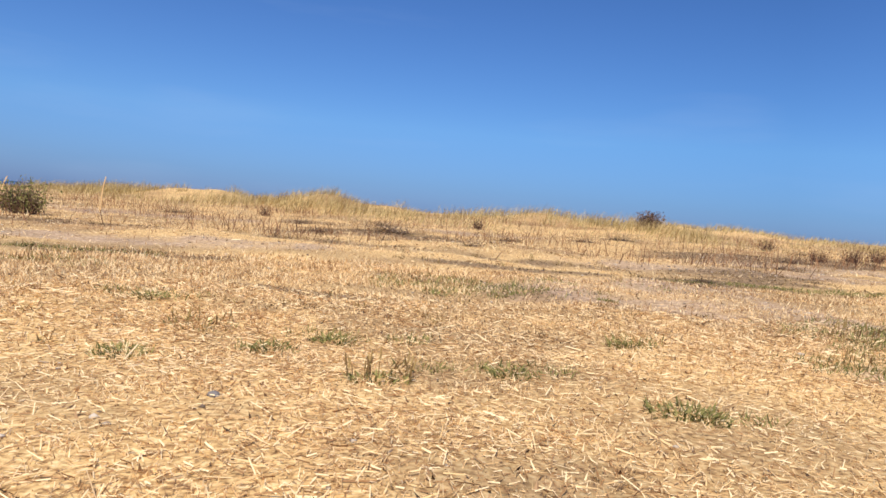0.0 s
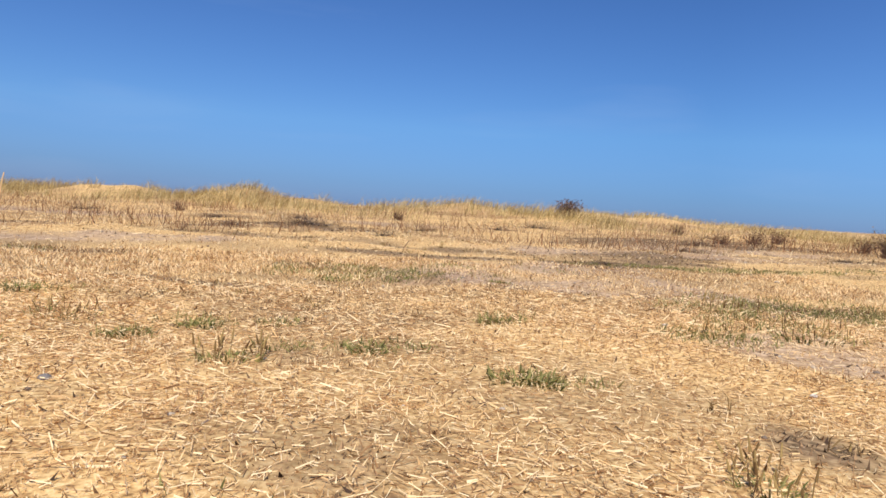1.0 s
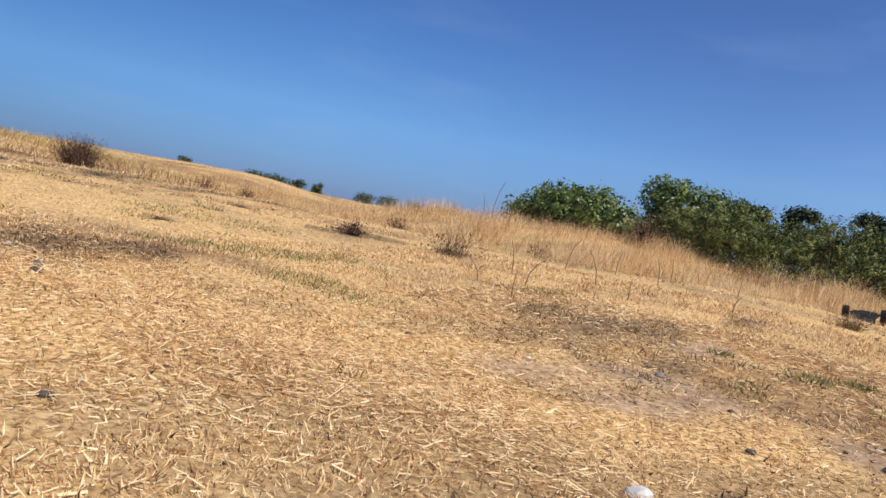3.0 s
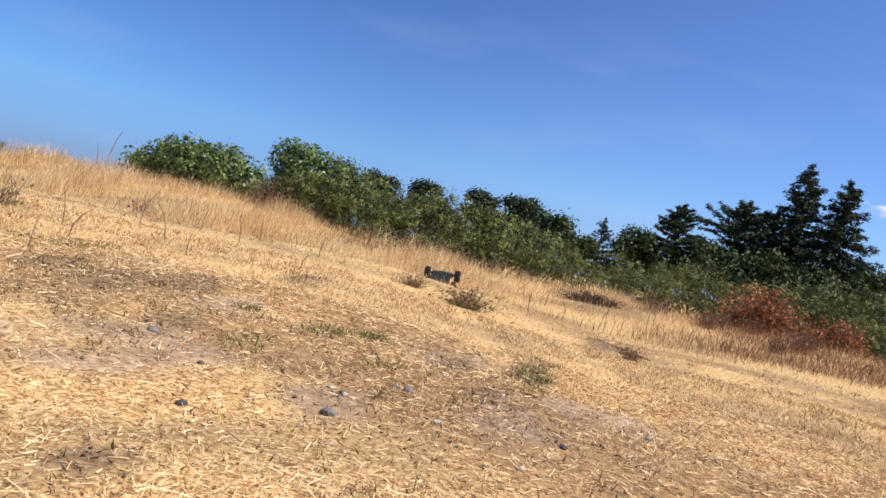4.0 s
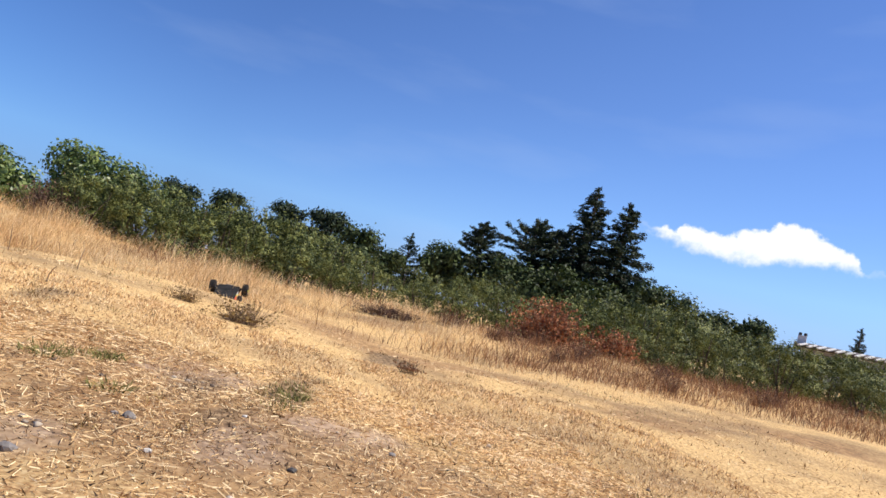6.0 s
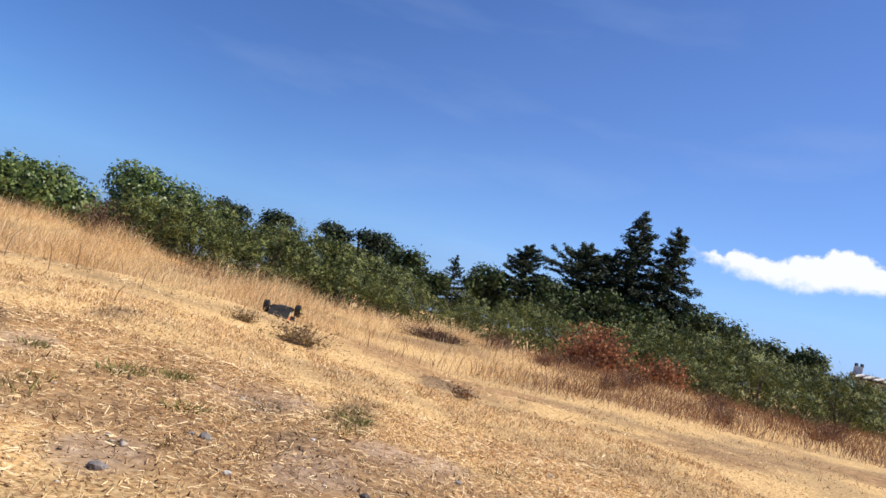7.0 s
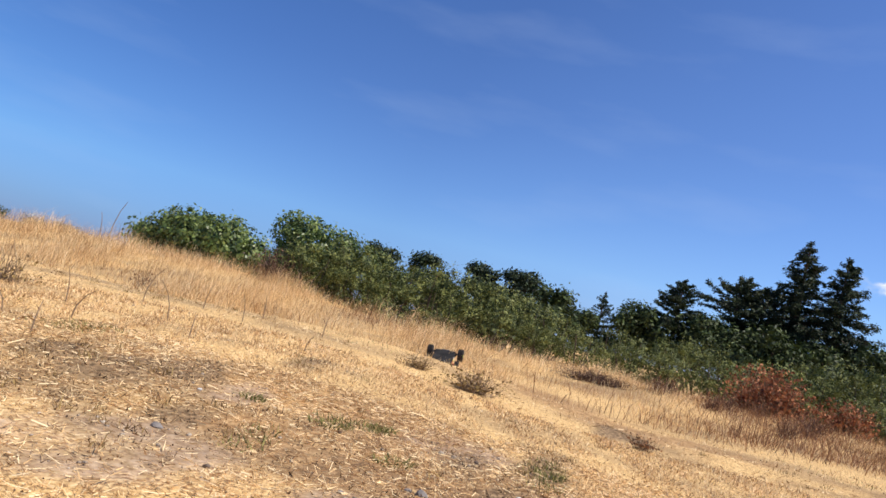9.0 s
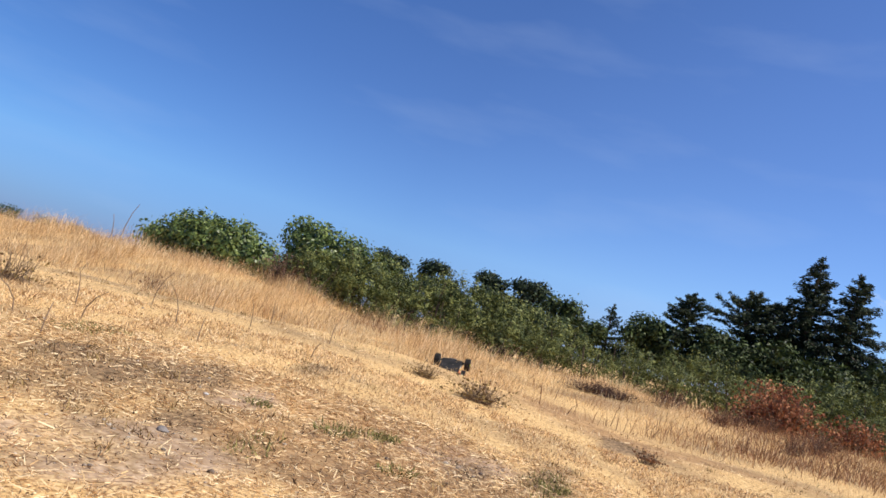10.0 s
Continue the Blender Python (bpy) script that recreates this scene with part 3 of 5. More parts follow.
# dark withered heath stubble on the rough ground before the ridge
p = scatter(150000, -4.5, 5.6, 2.6, 9.2, lambda x, y: (x < bank_x(y)) * np.clip(-0.25 + 0.9 * litter(x, y) + 0.6 * waves(x, y, 6.0, 36), 0, 1))
n = len(p)
stuff("heath_stubble", shards("heath_stubble", R, p, R.uniform(0.006, 0.022, n), R.uniform(0.004, 0.012, n), np.clip(R.normal(0.78, 0.22, n), 0, 1.0), M_STRAW_BROWN),
      "brown withered heath stubble between bare patches", "heath")
# low green growth in flat patches
GREEN = [(-0.71, 1.88, 0.14, 0.08), (0.11, 2.64, 0.32, 0.25), (1.06, 1.85, 0.18, 0.30), (-0.03, 1.50, 0.06, 0.05), (-0.30, 1.36, 0.07, 0.05), (0.01, 1.25, 0.06, 0.04), (0.15, 1.27, 0.10, 0.06),
         (0.37, 1.05, 0.06, 0.035), (0.46, 1.05, 0.05, 0.03), (0.43, 1.61, 0.06, 0.06), (-0.19, 1.51, 0.08, 0.06), (-0.51, 1.26, 0.05, 0.035), (0.85, 1.53, 0.17, 0.10), (1.42, 2.08, 0.35, 0.25),
         (1.60, 2.05, 0.32, 0.20), (1.22, 0.82, 0.08, 0.06), (1.02, 0.96, 0.04, 0.03), (1.31, 1.02, 0.06, 0.04), (1.46, 0.85, 0.06, 0.03), (2.22, 0.92, 0.14, 0.16), (2.92, -0.10, 0.08, 0.05),
         (3.01, -0.21, 0.08, 0.06), (2.59, -0.05, 0.13, 0.05), (3.17, 0.77, 0.13, 0.12), (-1.5, 3.0, 0.4, 0.1), (2.5, 1.4, 0.4, 0.12), (1.7, 3.3, 0.6, 0.12), (3.05, -0.66, 0.2, 0.06)]


def green(x, y):
    g = np.clip(4.0 * (waves(x, y, 3.0, 31) + 0.35 * waves(x, y, 11, 32) - 0.85), 0, 1) * 0.35
    for cx, cy, rx, ry in GREEN:
        d = np.sqrt(((x - cx) / rx) ** 2 + ((y - cy) / ry) ** 2) + 0.35 * waves(x, y, 22, 33)
        g = np.maximum(g, 1 - sm(d, 0.5, 1.3))
    return g


p = np.concatenate([scatter(260000, -2.0, 3.6, -1.2, 3.6, green), scatter(120000, -4.5, 5.5, -3.0, 9.0, green)])
n = len(p)
stuff("low_weeds", shards("low_weeds", R, p, R.uniform(0.008, 0.024, n), R.uniform(0.002, 0.005, n), np.clip(R.normal(0.5, 0.25, n), 0, 1), M_WEED),
      "low dull green weeds in flat patches", "weeds")


# small dry sprigs standing in the turf
cx, cy = R.uniform(-2.5, 5.6, 2600), R.uniform(-2.0, 5.0, 2600)
k = (R.rand(2600) < 0.10 + 0.9 * litter(cx, cy)) & (cx < bank_x(cy)) & (np.hypot(cx - 0.6, cy + 0.3) > 1.1)
cx, cy = np.repeat(cx[k], 16), np.repeat(cy[k], 16)
n = len(cx)
cx, cy = cx + R.normal(0, 0.014, n), cy + R.normal(0, 0.014, n)
stuff("dry_sprigs", blade_mesh("dry_sprigs", R, np.stack([cx, cy, height(cx, cy)], -1), R.uniform(0.008, 0.035, n), R.uniform(0.001, 0.003, n), np.abs(R.normal(0.45, 0.25, n)),
      R.uniform(0, 6.283, n), M_STEM, 0.4), "small brown dry sprigs standing in the turf", "sprigs")


def tall_keep(x, y):
    d = x - bank_x(y)
    return sm(d, 0.0, 0.5) * (1 - 0.7 * sm(d, 4.2, 5.2)) * clumpy(x, y, 2.0, 41, 0.2) * (1 - sm(y, 7.5, 10)) * (1 - 0.25 * sm(-y, 0.8, 2.6) - 0.6 * sm(-y, 2.6, 4.4))


BUGGY = (6.40, 0.11)
p = scatter(235000, 5.2, 11.5, -8.0, 9.5, lambda x, y: tall_keep(x, y) * sm(np.hypot(x - BUGGY[0] + 0.25, y - BUGGY[1]), 0.2, 0.55))
n = len(p)
hgt = (0.07 + 0.20 * sm(p[:, 0] - bank_x(p[:, 1]), 0.1, 1.8)) * (0.48 + 0.46 * sm(p[:, 1], -1.6, 1.3)) * np.clip(0.8 + 0.6 * waves(p[:, 0], p[:, 1], 3.2, 46) + 0.3 * waves(p[:, 0], p[:, 1], 9.0, 48), 0.2, 1.6) * R.uniform(0.3, 1.3, n)
stuff("tall_dry_grass", blade_mesh("tall_dry_grass", R, p, hgt, R.uniform(0.0014, 0.0032, n), np.abs(R.normal(0.28, 0.26, n)),
      R.normal(-0.8, 1.7, n), M_TALL, 0.6), "tall golden dry grass leaning in the wind along the bank", "grass")
p = scatter(190000, -5.0, 11.5, -8.0, 10.0, lambda x, y: sm(x - bank_x(y), 0.1, 0.8) * np.clip(-0.25 + 0.7 * waves(x, y, 1.7, 43) + 1.2 * sm(-y, 0.8, 3.0), 0.04, 1) * (1 - sm(x, 9.6, 10.8)) + 0.4 * (x < bank_x(y) - 1.0) * sm(y, 3.6, 5.5) * np.clip(waves(x, y, 1.9, 47), 0, 1))
n = len(p)
stuff("russet_grass", blade_mesh("russet_grass", R, p, R.uniform(0.05, 0.20, n), R.uniform(0.002, 0.005, n), np.abs(R.normal(0.30, 0.20, n)),
      R.uniform(0, 6.283, n), M_RUSSET, 0.4), "reddish brown dry grass and sorrel below the hedge", "grass")


def ridge_keep(x, y):
    return np.exp(-((y - 11.6 + 0.30 * np.clip(x, -20, 12)) / 1.9) ** 2) * (1 - sm(x, 6.5, 11)) * np.clip(0.45 + 0.6 * waves(x, y, 1.6, 3), 0.15, 1)


p = scatter(190000, -11, 10, 6, 16, ridge_keep)
n = len(p)
hgt = 0.19 * (0.75 + 0.5 * np.clip(waves(p[:, 0], p[:, 1], 1.6, 3), -0.6, 1)) * R.uniform(0.4, 1.2, n) * (1 - 0.45 * sm(p[:, 0], 2.0, 5.0))
stuff("dune_grass", blade_mesh("dune_grass", R, p, hgt, R.uniform(0.003, 0.006, n), np.abs(R.normal(0.25, 0.2, n)),
      R.normal(-0.2, 0.9, n), M_DUNE, 0.35), "pale yellow and olive dune grass in hummocky tufts", "grass")
cx, cy = R.uniform(-9, 8, 420), R.uniform(8.5, 14, 420)
keep = R.rand(420) < ridge_keep(cx, cy) * 1.3
cx, cy = np.repeat(cx[keep], 40), np.repeat(cy[keep], 40)
tuft_h = np.repeat(R.uniform(0.12, 0.27, keep.sum()), 40)
cx, cy = cx + R.normal(0, 0.06, len(cx)), cy + R.normal(0, 0.06, len(cy))
n = len(cx)
stuff("marram_tufts", blade_mesh("marram_tufts", R, np.stack([cx, cy, height(cx, cy)], -1), tuft_h * (1 - 0.5 * sm(cx, 2.0, 5.0)) * R.uniform(0.6, 1.15, n), R.uniform(0.003, 0.006, n), np.abs(R.normal(0.25, 0.18, n)),
      R.uniform(0, 6.283, n), M_DUNE, 0.4), "spiky tufts of tall pale marram grass on the ridge", "grass")
# thin rough grass between the field and the dunes, and on the far land
p = np.concatenate([scatter(60000, -9, 8.5, 4.5, 11, lambda x, y: 0.5 * clumpy(x, y, 2.2, 44, 0.0) * (1 - 0.9 * bareness(x, y)) * (1 - 0.9 * litter(x, y))),
                    scatter(60000, 4, 16, 3.5, 20, lambda x, y: 0.5 * clumpy(x, y, 1.2, 45, 0.05))])
n = len(p)
stuff("rough_dry_grass", blade_mesh("rough_dry_grass", R, p, R.uniform(0.02, 0.075, n), R.uniform(0.002, 0.005, n), np.abs(R.normal(0.3, 0.2, n)),
      R.uniform(0, 6.283, n), M_TALL, 0.35), "thin rough dry grass in straw and rust tones", "grass")

# ---------------------------------------------------------------- weeds with seed stems


def plantain(seed, stems, r):
    """A low weed with green blades and upright brown seed spikes."""
    rng = np.random.RandomState(seed)
    top = thing("weed_plant", (0, 0, 0), "low green weed with upright brown seed stems in dry turf", "weed", "weeds on the turf")
    nb = stems * 10 or 260
    a = rng.uniform(0, 6.283, nb)
    q = r * np.sqrt(rng.rand(nb))
    base = np.stack([np.cos(a) * q, np.sin(a) * q * 0.7, np.full(nb, -0.004)], -1)
    part("leaves", blade_mesh("leaves", rng, base, rng.uniform(0.008, 0.024, nb), rng.uniform(0.002, 0.0045, nb), np.abs(rng.normal(0.55, 0.25, nb)), a, M_WEED, 0.3), top)
    bm = bmesh.new()
    if not stems:
        tagged(top, "low flat green weed mat in dry turf")
    for k in range(stems):
        a, q = rng.uniform(0, 6.283), r * 1.1 * math.sqrt(rng.rand())
        x, y, h = math.cos(a) * q, math.sin(a) * q * 0.7, rng.uniform(0.018, 0.048)
        lx, ly = rng.normal(0, 0.006), rng.normal(0, 0.006)
        tube(bm, [(x, y, -0.003), (x + lx * 0.5, y + ly * 0.5, h * 0.55), (x + lx, y + ly, h * 0.62)], 0.0008, 0.0007, 4)
        tube(bm, [(x + lx, y + ly, h * 0.58), (x + lx * 1.3, y + ly * 1.3, h * 0.8), (x + lx * 1.6, y + ly * 1.6, h)], 0.0019, 0.0009, 5)
    if stems:
        part("seed_head", mesh_bm("seed_head", bm, M_STEM), top)
    return top


PLANTS = [plantain(50 + k, s, r) for k, (s, r) in enumerate(((22, 0.055), (0, 0.055), (18, 0.10)))]
SPOTS = [(0.53, 0.67, 0), (-0.48, 1.54, 2), (-0.08, 1.14, 0), (-0.18, 1.46, 1), (0.13, 1.24, 1), (0.41, 1.57, 1), (0.90, 1.58, 2), (1.08, 1.92, 2),
         (-0.29, 1.35, 1), (0.38, 1.04, 1), (-0.70, 1.85, 1), (-1.3, 2.5, 2), (0.55, 2.45, 1), (1.11, 1.56, 2), (1.65, 1.95, 2), (1.16, 0.79, 1), (1.20, 0.74, 1),
         (3.00, -0.21, 1), (2.72, -0.32, 1), (2.87, -0.12, 1), (3.08, -0.67, 1), (2.9, 0.11, 1), (1.68, 2.05, 2), (3.0, 2.4, 2),
         (0.36, 1.05, 1), (-0.52, 1.26, 1)]
rs = random.Random(4)
for i, (x, y, k) in enumerate(SPOTS):
    first = PLANTS[k]
    if "placed" not in first:
        first["placed"] = 1
        set_at(first, x, y, rs.uniform(0, 360), rs.uniform(0.85, 1.15))
    else:
        copy_at(first, x, y, rs.uniform(0, 360), rs.uniform(0.8, 1.2))

# ---------------------------------------------------------------- scrub round the field
set_at(twig_bush("heath_shrub", "dark olive twiggy shrub standing in dry grass", "shrub", 61, 0.27, 420, M_HEATH, 0.75, M_STEM, 700, 0.016), 3.80, 4.95)
set_at(twig_bush("heath_shrub", "grey green twiggy shrub beside a sandy track", "shrub", 62, 0.28, 300, M_HEATH, 0.8, M_WEED, 1200, 0.02), -2.95, 5.3)
set_at(twig_bush("dark_shrub", "small dark windblown shrub on the dune ridge", "shrub", 63, 0.26, 200, M_TWIG, 0.8, M_HEATH, 1400, 0.025), 2.82, 10.3, 0, 1.0, -0.02)
set_at(twig_bush("heath_shrub", "low dark scrub at the edge of tall grass", "shrub", 64, 0.10, 300, M_HEATH, 1.3, M_HEATH, 500, 0.014), 3.55, 2.02)
set_at(twig_bush("heath_shrub", "pale twiggy shrub leaning beside the mown turf", "shrub", 65, 0.20, 130, M_TWIG, 1.4, M_STEM, 160, 0.014), 3.85, 1.64)
edge_shrub = twig_bush("dead_shrub", "brown dead shrub sprawling on the edge of the bank", "shrub", 66, 0.17, 190, M_TWIG, 1.1, M_STEM, 420, 0.014)
for ob in edge_shrub.children:
    ob.data.transform(Matrix.Diagonal((1.1, 1.25, 0.85, 1)))
set_at(edge_shrub, 4.50, -0.30)
copy_at(edge_shrub, 4.70, 0.0, 130, 0.62)
set_at(twig_bush("dead_shrub", "small brown withered shrub in mown grass", "shrub", 67, 0.09, 160, M_TWIG, 1.0, M_RUSSET, 200, 0.012), 4.25, -1.05)
# flattened dark twigs, added to imitate the shade of a ledge in the grass
shade_clump = twig_bush("dead_shrub", "dark dead stems standing in for a shaded ledge in tall grass", "shrub", 68, 0.34, 460, M_HEATH, 1.2, M_HEATH, 900, 0.02)
for ob in shade_clump.children:
    ob.data.transform(Matrix.Diagonal((0.8, 1.6, 0.42, 1)))
set_at(shade_clump, 8.35, -1.10)
lying = twig_bush("dead_branch", "flat dead brushwood lying on sandy turf", "brushwood", 69, 0.5, 170, M_TWIG, 2.4)
for ob in lying.children:
    ob.data.transform(Matrix.Diagonal((1.15, 1.0, 0.24, 1)))
set_at(lying, -0.40, 6.4)
for x, y, s, a in ((-1.25, 6.9, 0.55, 40), (2.15, 4.75, 0.45, 120), (0.55, 6.2, 0.5, 200), (3.2, 3.6, 0.4, 10), (-0.9, 5.6, 0.45, 80), (2.6, 5.5, 0.5, 15), (0.2, 5.0, 0.35, 140), (-0.6, 7.5, 0.6, 70), (1.9, 8.0, 0.7, 30), (3.5, 7.4, 0.6, 160), (-2.6, 7.4, 0.6, 100),
                   (1.3, 6.9, 0.6, 55), (2.9, 4.2, 0.35, 95), (4.3, 5.4, 0.55, 20), (1.2, 3.4, 0.25, 60), (3.4, 2.7, 0.3, 130), (2.5, 2.0, 0.22, 10)):
    copy_at(lying, x, y, a, s)
small = twig_bush("heath_tuft", "small brown heath tuft in dry grass", "tuft", 70, 0.15, 140, M_HEATH, 1.0, M_RUSSET, 160, 0.014, "heath tufts")
set_at(small, 3.0, 6.0)
for x, y, s in ((3.6, 6.6, 1.2), (4.4, 6.2, 1.3), (-1.9, 8.1, 1.0), (4.9, 4.4, 1.0), (5.4, 5.6, 1.3), (-3.6, 6.2, 0.9),  (5.9, 3.6, 1.5), (6.6, 2.6, 1.3), (7.6, -2.6, 1.5), (8.3, -3.0, 1.7), (8.6, -2.2, 1.4), (9.2, -2.5, 1.6), (7.0, -3.4, 1.4), (7.9, -3.7, 1.5), (8.8, -1.7, 1.5), (9.4, -1.9, 1.7), (9.0, -3.3, 1.6), (8.4, -3.9, 1.6), (7.4, -4.4, 1.5), (9.6, -2.9, 1.6), (8.0, -4.9, 1.6),
                (3.4, 7.9, 1.2), (4.0, 6.9, 1.3), (0.4, 8.6, 1.1)):
    copy_at(small, x, y, rs.uniform(0, 360), s)

# a few tall bleached stalks
def stalk(x, y, h, lean, way, thick=0.009, material=M_STRAW, label="tall bleached dry grass stalk standing alone", group="bleached stalks"):
    bm = bmesh.new()
    tube(bm, [(0, 0, -0.02), (lean * 0.15 * math.cos(way), lean * 0.15 * math.sin(way), h * 0.4),
              (lean * 0.5 * math.cos(way), lean * 0.5 * math.sin(way), h * 0.75), (lean * math.cos(way), lean * math.sin(way), h)], thick, thick * 0.45, 5)
    ob = new("dry_stalk", mesh_bm("dry_stalk", bm, material))
    tagged(ob, label, "stalk", group)
    ob.matrix_basis = pose(x, y, hz(x, y))


stalk(-2.9, 6.4, 0.30, 0.03, 0.2)
stalk(-4.1, 7.0, 0.24, 0.05, 0.2)
for x, y, h in ((3.35, 0.95, 0.10), (3.6, 1.15, 0.12), (3.9, 0.9, 0.13), (4.2, 1.2, 0.15), (4.4, 0.8, 0.14), (4.6, 1.1, 0.16), (3.5, 0.6, 0.09), (3.1, 1.0, 0.11), (4.7, 0.5, 0.12), (2.9, 0.75, 0.09),
                (4.0, 0.35, 0.08), (4.9, 0.9, 0.15)):
    stalk(x, y, h * rs.uniform(0.8, 1.15), 0.06 * rs.uniform(0.4, 1.3), rs.uniform(0, 6.28), 0.0026, M_TWIG, "thin brown dead stalk leaning over mown turf", "thin dead stalks")
# two tall seed stalks beside the leafy bush
stalk(10.9, 5.75, 0.62, 0.14, -1.5, 0.008, M_TWIG, "tall thin dead stalk beside a leafy bush", "thin dead stalks")
stalk(11.0, 5.95, 0.40, 0.08, 1.4, 0.007, M_TWIG, "tall thin dead stalk beside a leafy bush", "thin dead stalks")

# ---------------------------------------------------------------- hedge of gorse and bushes on the east side


def knobbly(seed, rx, ry, rz, n, r0, r1):
    """Many small lumps over a low dome, for an uneven crown."""
    rng = random.Random(seed)
    out = [(0, 0, rz * 0.35, rx * 0.72, ry * 0.72, rz * 0.5)]
    for k in range(n):
        a, e = rng.uniform(0, 6.283), rng.random() ** 0.6
        q = math.sqrt(1 - (e * 0.9) ** 2)
        r = rng.uniform(r0, r1)
        out.append((math.cos(a) * rx * q * 0.92, math.sin(a) * ry * q * 0.92, 0.06 + rz * 0.86 * e, r * rng.uniform(0.8, 1.3), r * rng.uniform(0.8, 1.3), r * rng.uniform(0.30, 0.55)))
    return out


LUMPS_A, LUMPS_B, LUMPS_C = knobbly(1, 0.62, 0.60, 0.97, 34, 0.11, 0.24), knobbly(2, 0.76, 0.55, 0.82, 36, 0.11, 0.22), knobbly(3, 0.60, 0.65, 1.0, 32, 0.11, 0.25)
GORSE = [bush("gorse_bush", "dense dark green gorse bush in a hedge", "bush", "gorse hedge", 80, 1.0, LUMPS_A, 400, 0.044, 0.42, M_GORSE, up=0.25, clump=13, spray=0.45, shoot=0.10, facing=0.6, layer=0.7),
         bush("gorse_bush", "dense dark green gorse bush in a hedge", "bush", "gorse hedge", 81, 1.0, LUMPS_B, 400, 0.044, 0.42, M_GORSE, up=0.25, clump=13, spray=0.45, shoot=0.10, facing=0.6, layer=0.7),
         bush("gorse_bush", "dense dark green gorse bush in a hedge", "bush", "gorse hedge", 82, 1.0, LUMPS_C, 400, 0.044, 0.42, M_GORSE, up=0.25, clump=13, spray=0.45, shoot=0.10, facing=0.6, layer=0.7)]
HEDGE_NORTH = [  # x, y, scale
    (11.0, 2.75, 0.80), (11.2, 2.05, 0.95), (11.3, 1.30, 1.05), (11.5, 0.60, 1.10), (11.5, -0.05, 1.05), (11.5, -0.60, 0.80), (10.7, 2.2, 0.55), (10.8, 1.5, 0.75),
    (10.9, 0.8, 0.75), (10.9, 0.15, 0.7), (10.9, -0.45, 0.6), (10.8, -1.0, 0.55), (12.2, 2.4, 1.1), (12.4, 1.2, 1.05), (12.3, 0.1, 1.0),
    (11.6, -1.6, 0.55), (11.3, -2.1, 0.6), (12.4, -1.6, 0.75), (12.5, -2.4, 0.8), (12.6, -3.3, 0.85), (11.6, -2.9, 0.65), (13.4, -2.9, 0.95), (13.5, -4.0, 1.05)]
HEDGE_SOUTH = [
    (12.2, -4.2, 0.8), (11.2, -3.7, 0.5), (10.9, -4.5, 0.65), (11.8, -5.0, 0.95), (13.0, -5.2, 1.15), (13.8, -5.0, 1.2), (10.0, -4.7, 0.5), (10.5, -5.4, 0.75),
    (11.6, -6.0, 1.0), (12.9, -6.3, 1.2), (13.8, -6.2, 1.25), (9.2, -5.1, 0.5), (9.6, -5.9, 0.7), (10.6, -6.5, 0.9), (11.8, -7.2, 1.1), (13.0, -7.6, 1.2), (8.9, -6.4, 0.6),
    (9.8, -7.2, 0.85), (11.0, -8.2, 1.05), (12.2, -8.8, 1.15), (8.4, -7.4, 0.7), (9.4, -8.4, 0.85), (10.6, -9.6, 1.0), (12.0, -8.0, 1.15), (12.9, -8.7, 1.2), (11.4, -7.7, 1.05)]
for i, (x, y, s) in enumerate(HEDGE_NORTH + HEDGE_SOUTH):
    src = GORSE[i % 3]
    (set_at if i < 3 else copy_at)(src, x, y, rs.uniform(0, 360), s * (0.74 if y < -7 else 0.88 if y < -6 else 0.94), 0.05)

LEAFY = bush("leafy_bush", "round light green leafy bush above dry grass", "bush", "", 85, 1.0,
             [(0, 0, 0.30, 0.45, 0.5, 0.34), (0.05, 0.50, 0.28, 0.40, 0.42, 0.32), (0.05, -0.50, 0.28, 0.40, 0.42, 0.32), (0, 0.25, 0.44, 0.3, 0.32, 0.26), (0, -0.28, 0.44, 0.3, 0.34, 0.26),
              (0, 0.85, 0.2, 0.3, 0.26, 0.22), (0, -0.85, 0.2, 0.3, 0.3, 0.24)], 900, 0.060, 0.62, M_LEAF, up=0.5, clump=14, spray=0.8, shoot=0.08, facing=0.5)
set_at(LEAFY, 11.75, 4.80, -8, 1.13, 0.06)
LEAFY2 = bush("leafy_bush", "taller open green bush with ragged leafy shoots", "bush", "", 86, 1.0,
              [(0, 0, 0.55, 0.40, 0.42, 0.45), (0.0, 0.30, 0.78, 0.26, 0.26, 0.26), (0.05, -0.35, 0.66, 0.3, 0.34, 0.32), (0.05, -0.75, 0.5, 0.3, 0.36, 0.34), (0.1, 0.05, 0.25, 0.5, 0.5, 0.35)],
              760, 0.060, 0.60, M_LEAF, up=0.6, clump=14, spray=0.8, shoot=0.09, facing=0.5)
set_at(LEAFY2, 12.45, 3.35, -5, 1.12, 0.05)
set_at(twig_bush("bramble_thicket", "dark purplish dead bramble tangle between green bushes", "bramble", 87, 0.5, 400, M_HEATH, 1.0, M_HEATH, 900, 0.03), 10.75, 3.15, 0, 1.1)
DEAD = twig_bush("dead_bush", "dead bush full of rusty brown leaves", "bush", 88, 0.62, 380, M_TWIG, 1.05, M_DEADLEAF, 5200, 0.038)
set_at(DEAD, 10.25, -3.15, 0, 1.0)
set_at(twig_bush("dead_bush", "low dead bush with rusty leaves beside gorse", "bush", 89, 0.42, 240, M_TWIG, 1.1, M_DEADLEAF, 2200, 0.035), 10.0, -3.95)

# ---------------------------------------------------------------- trees behind the hedge


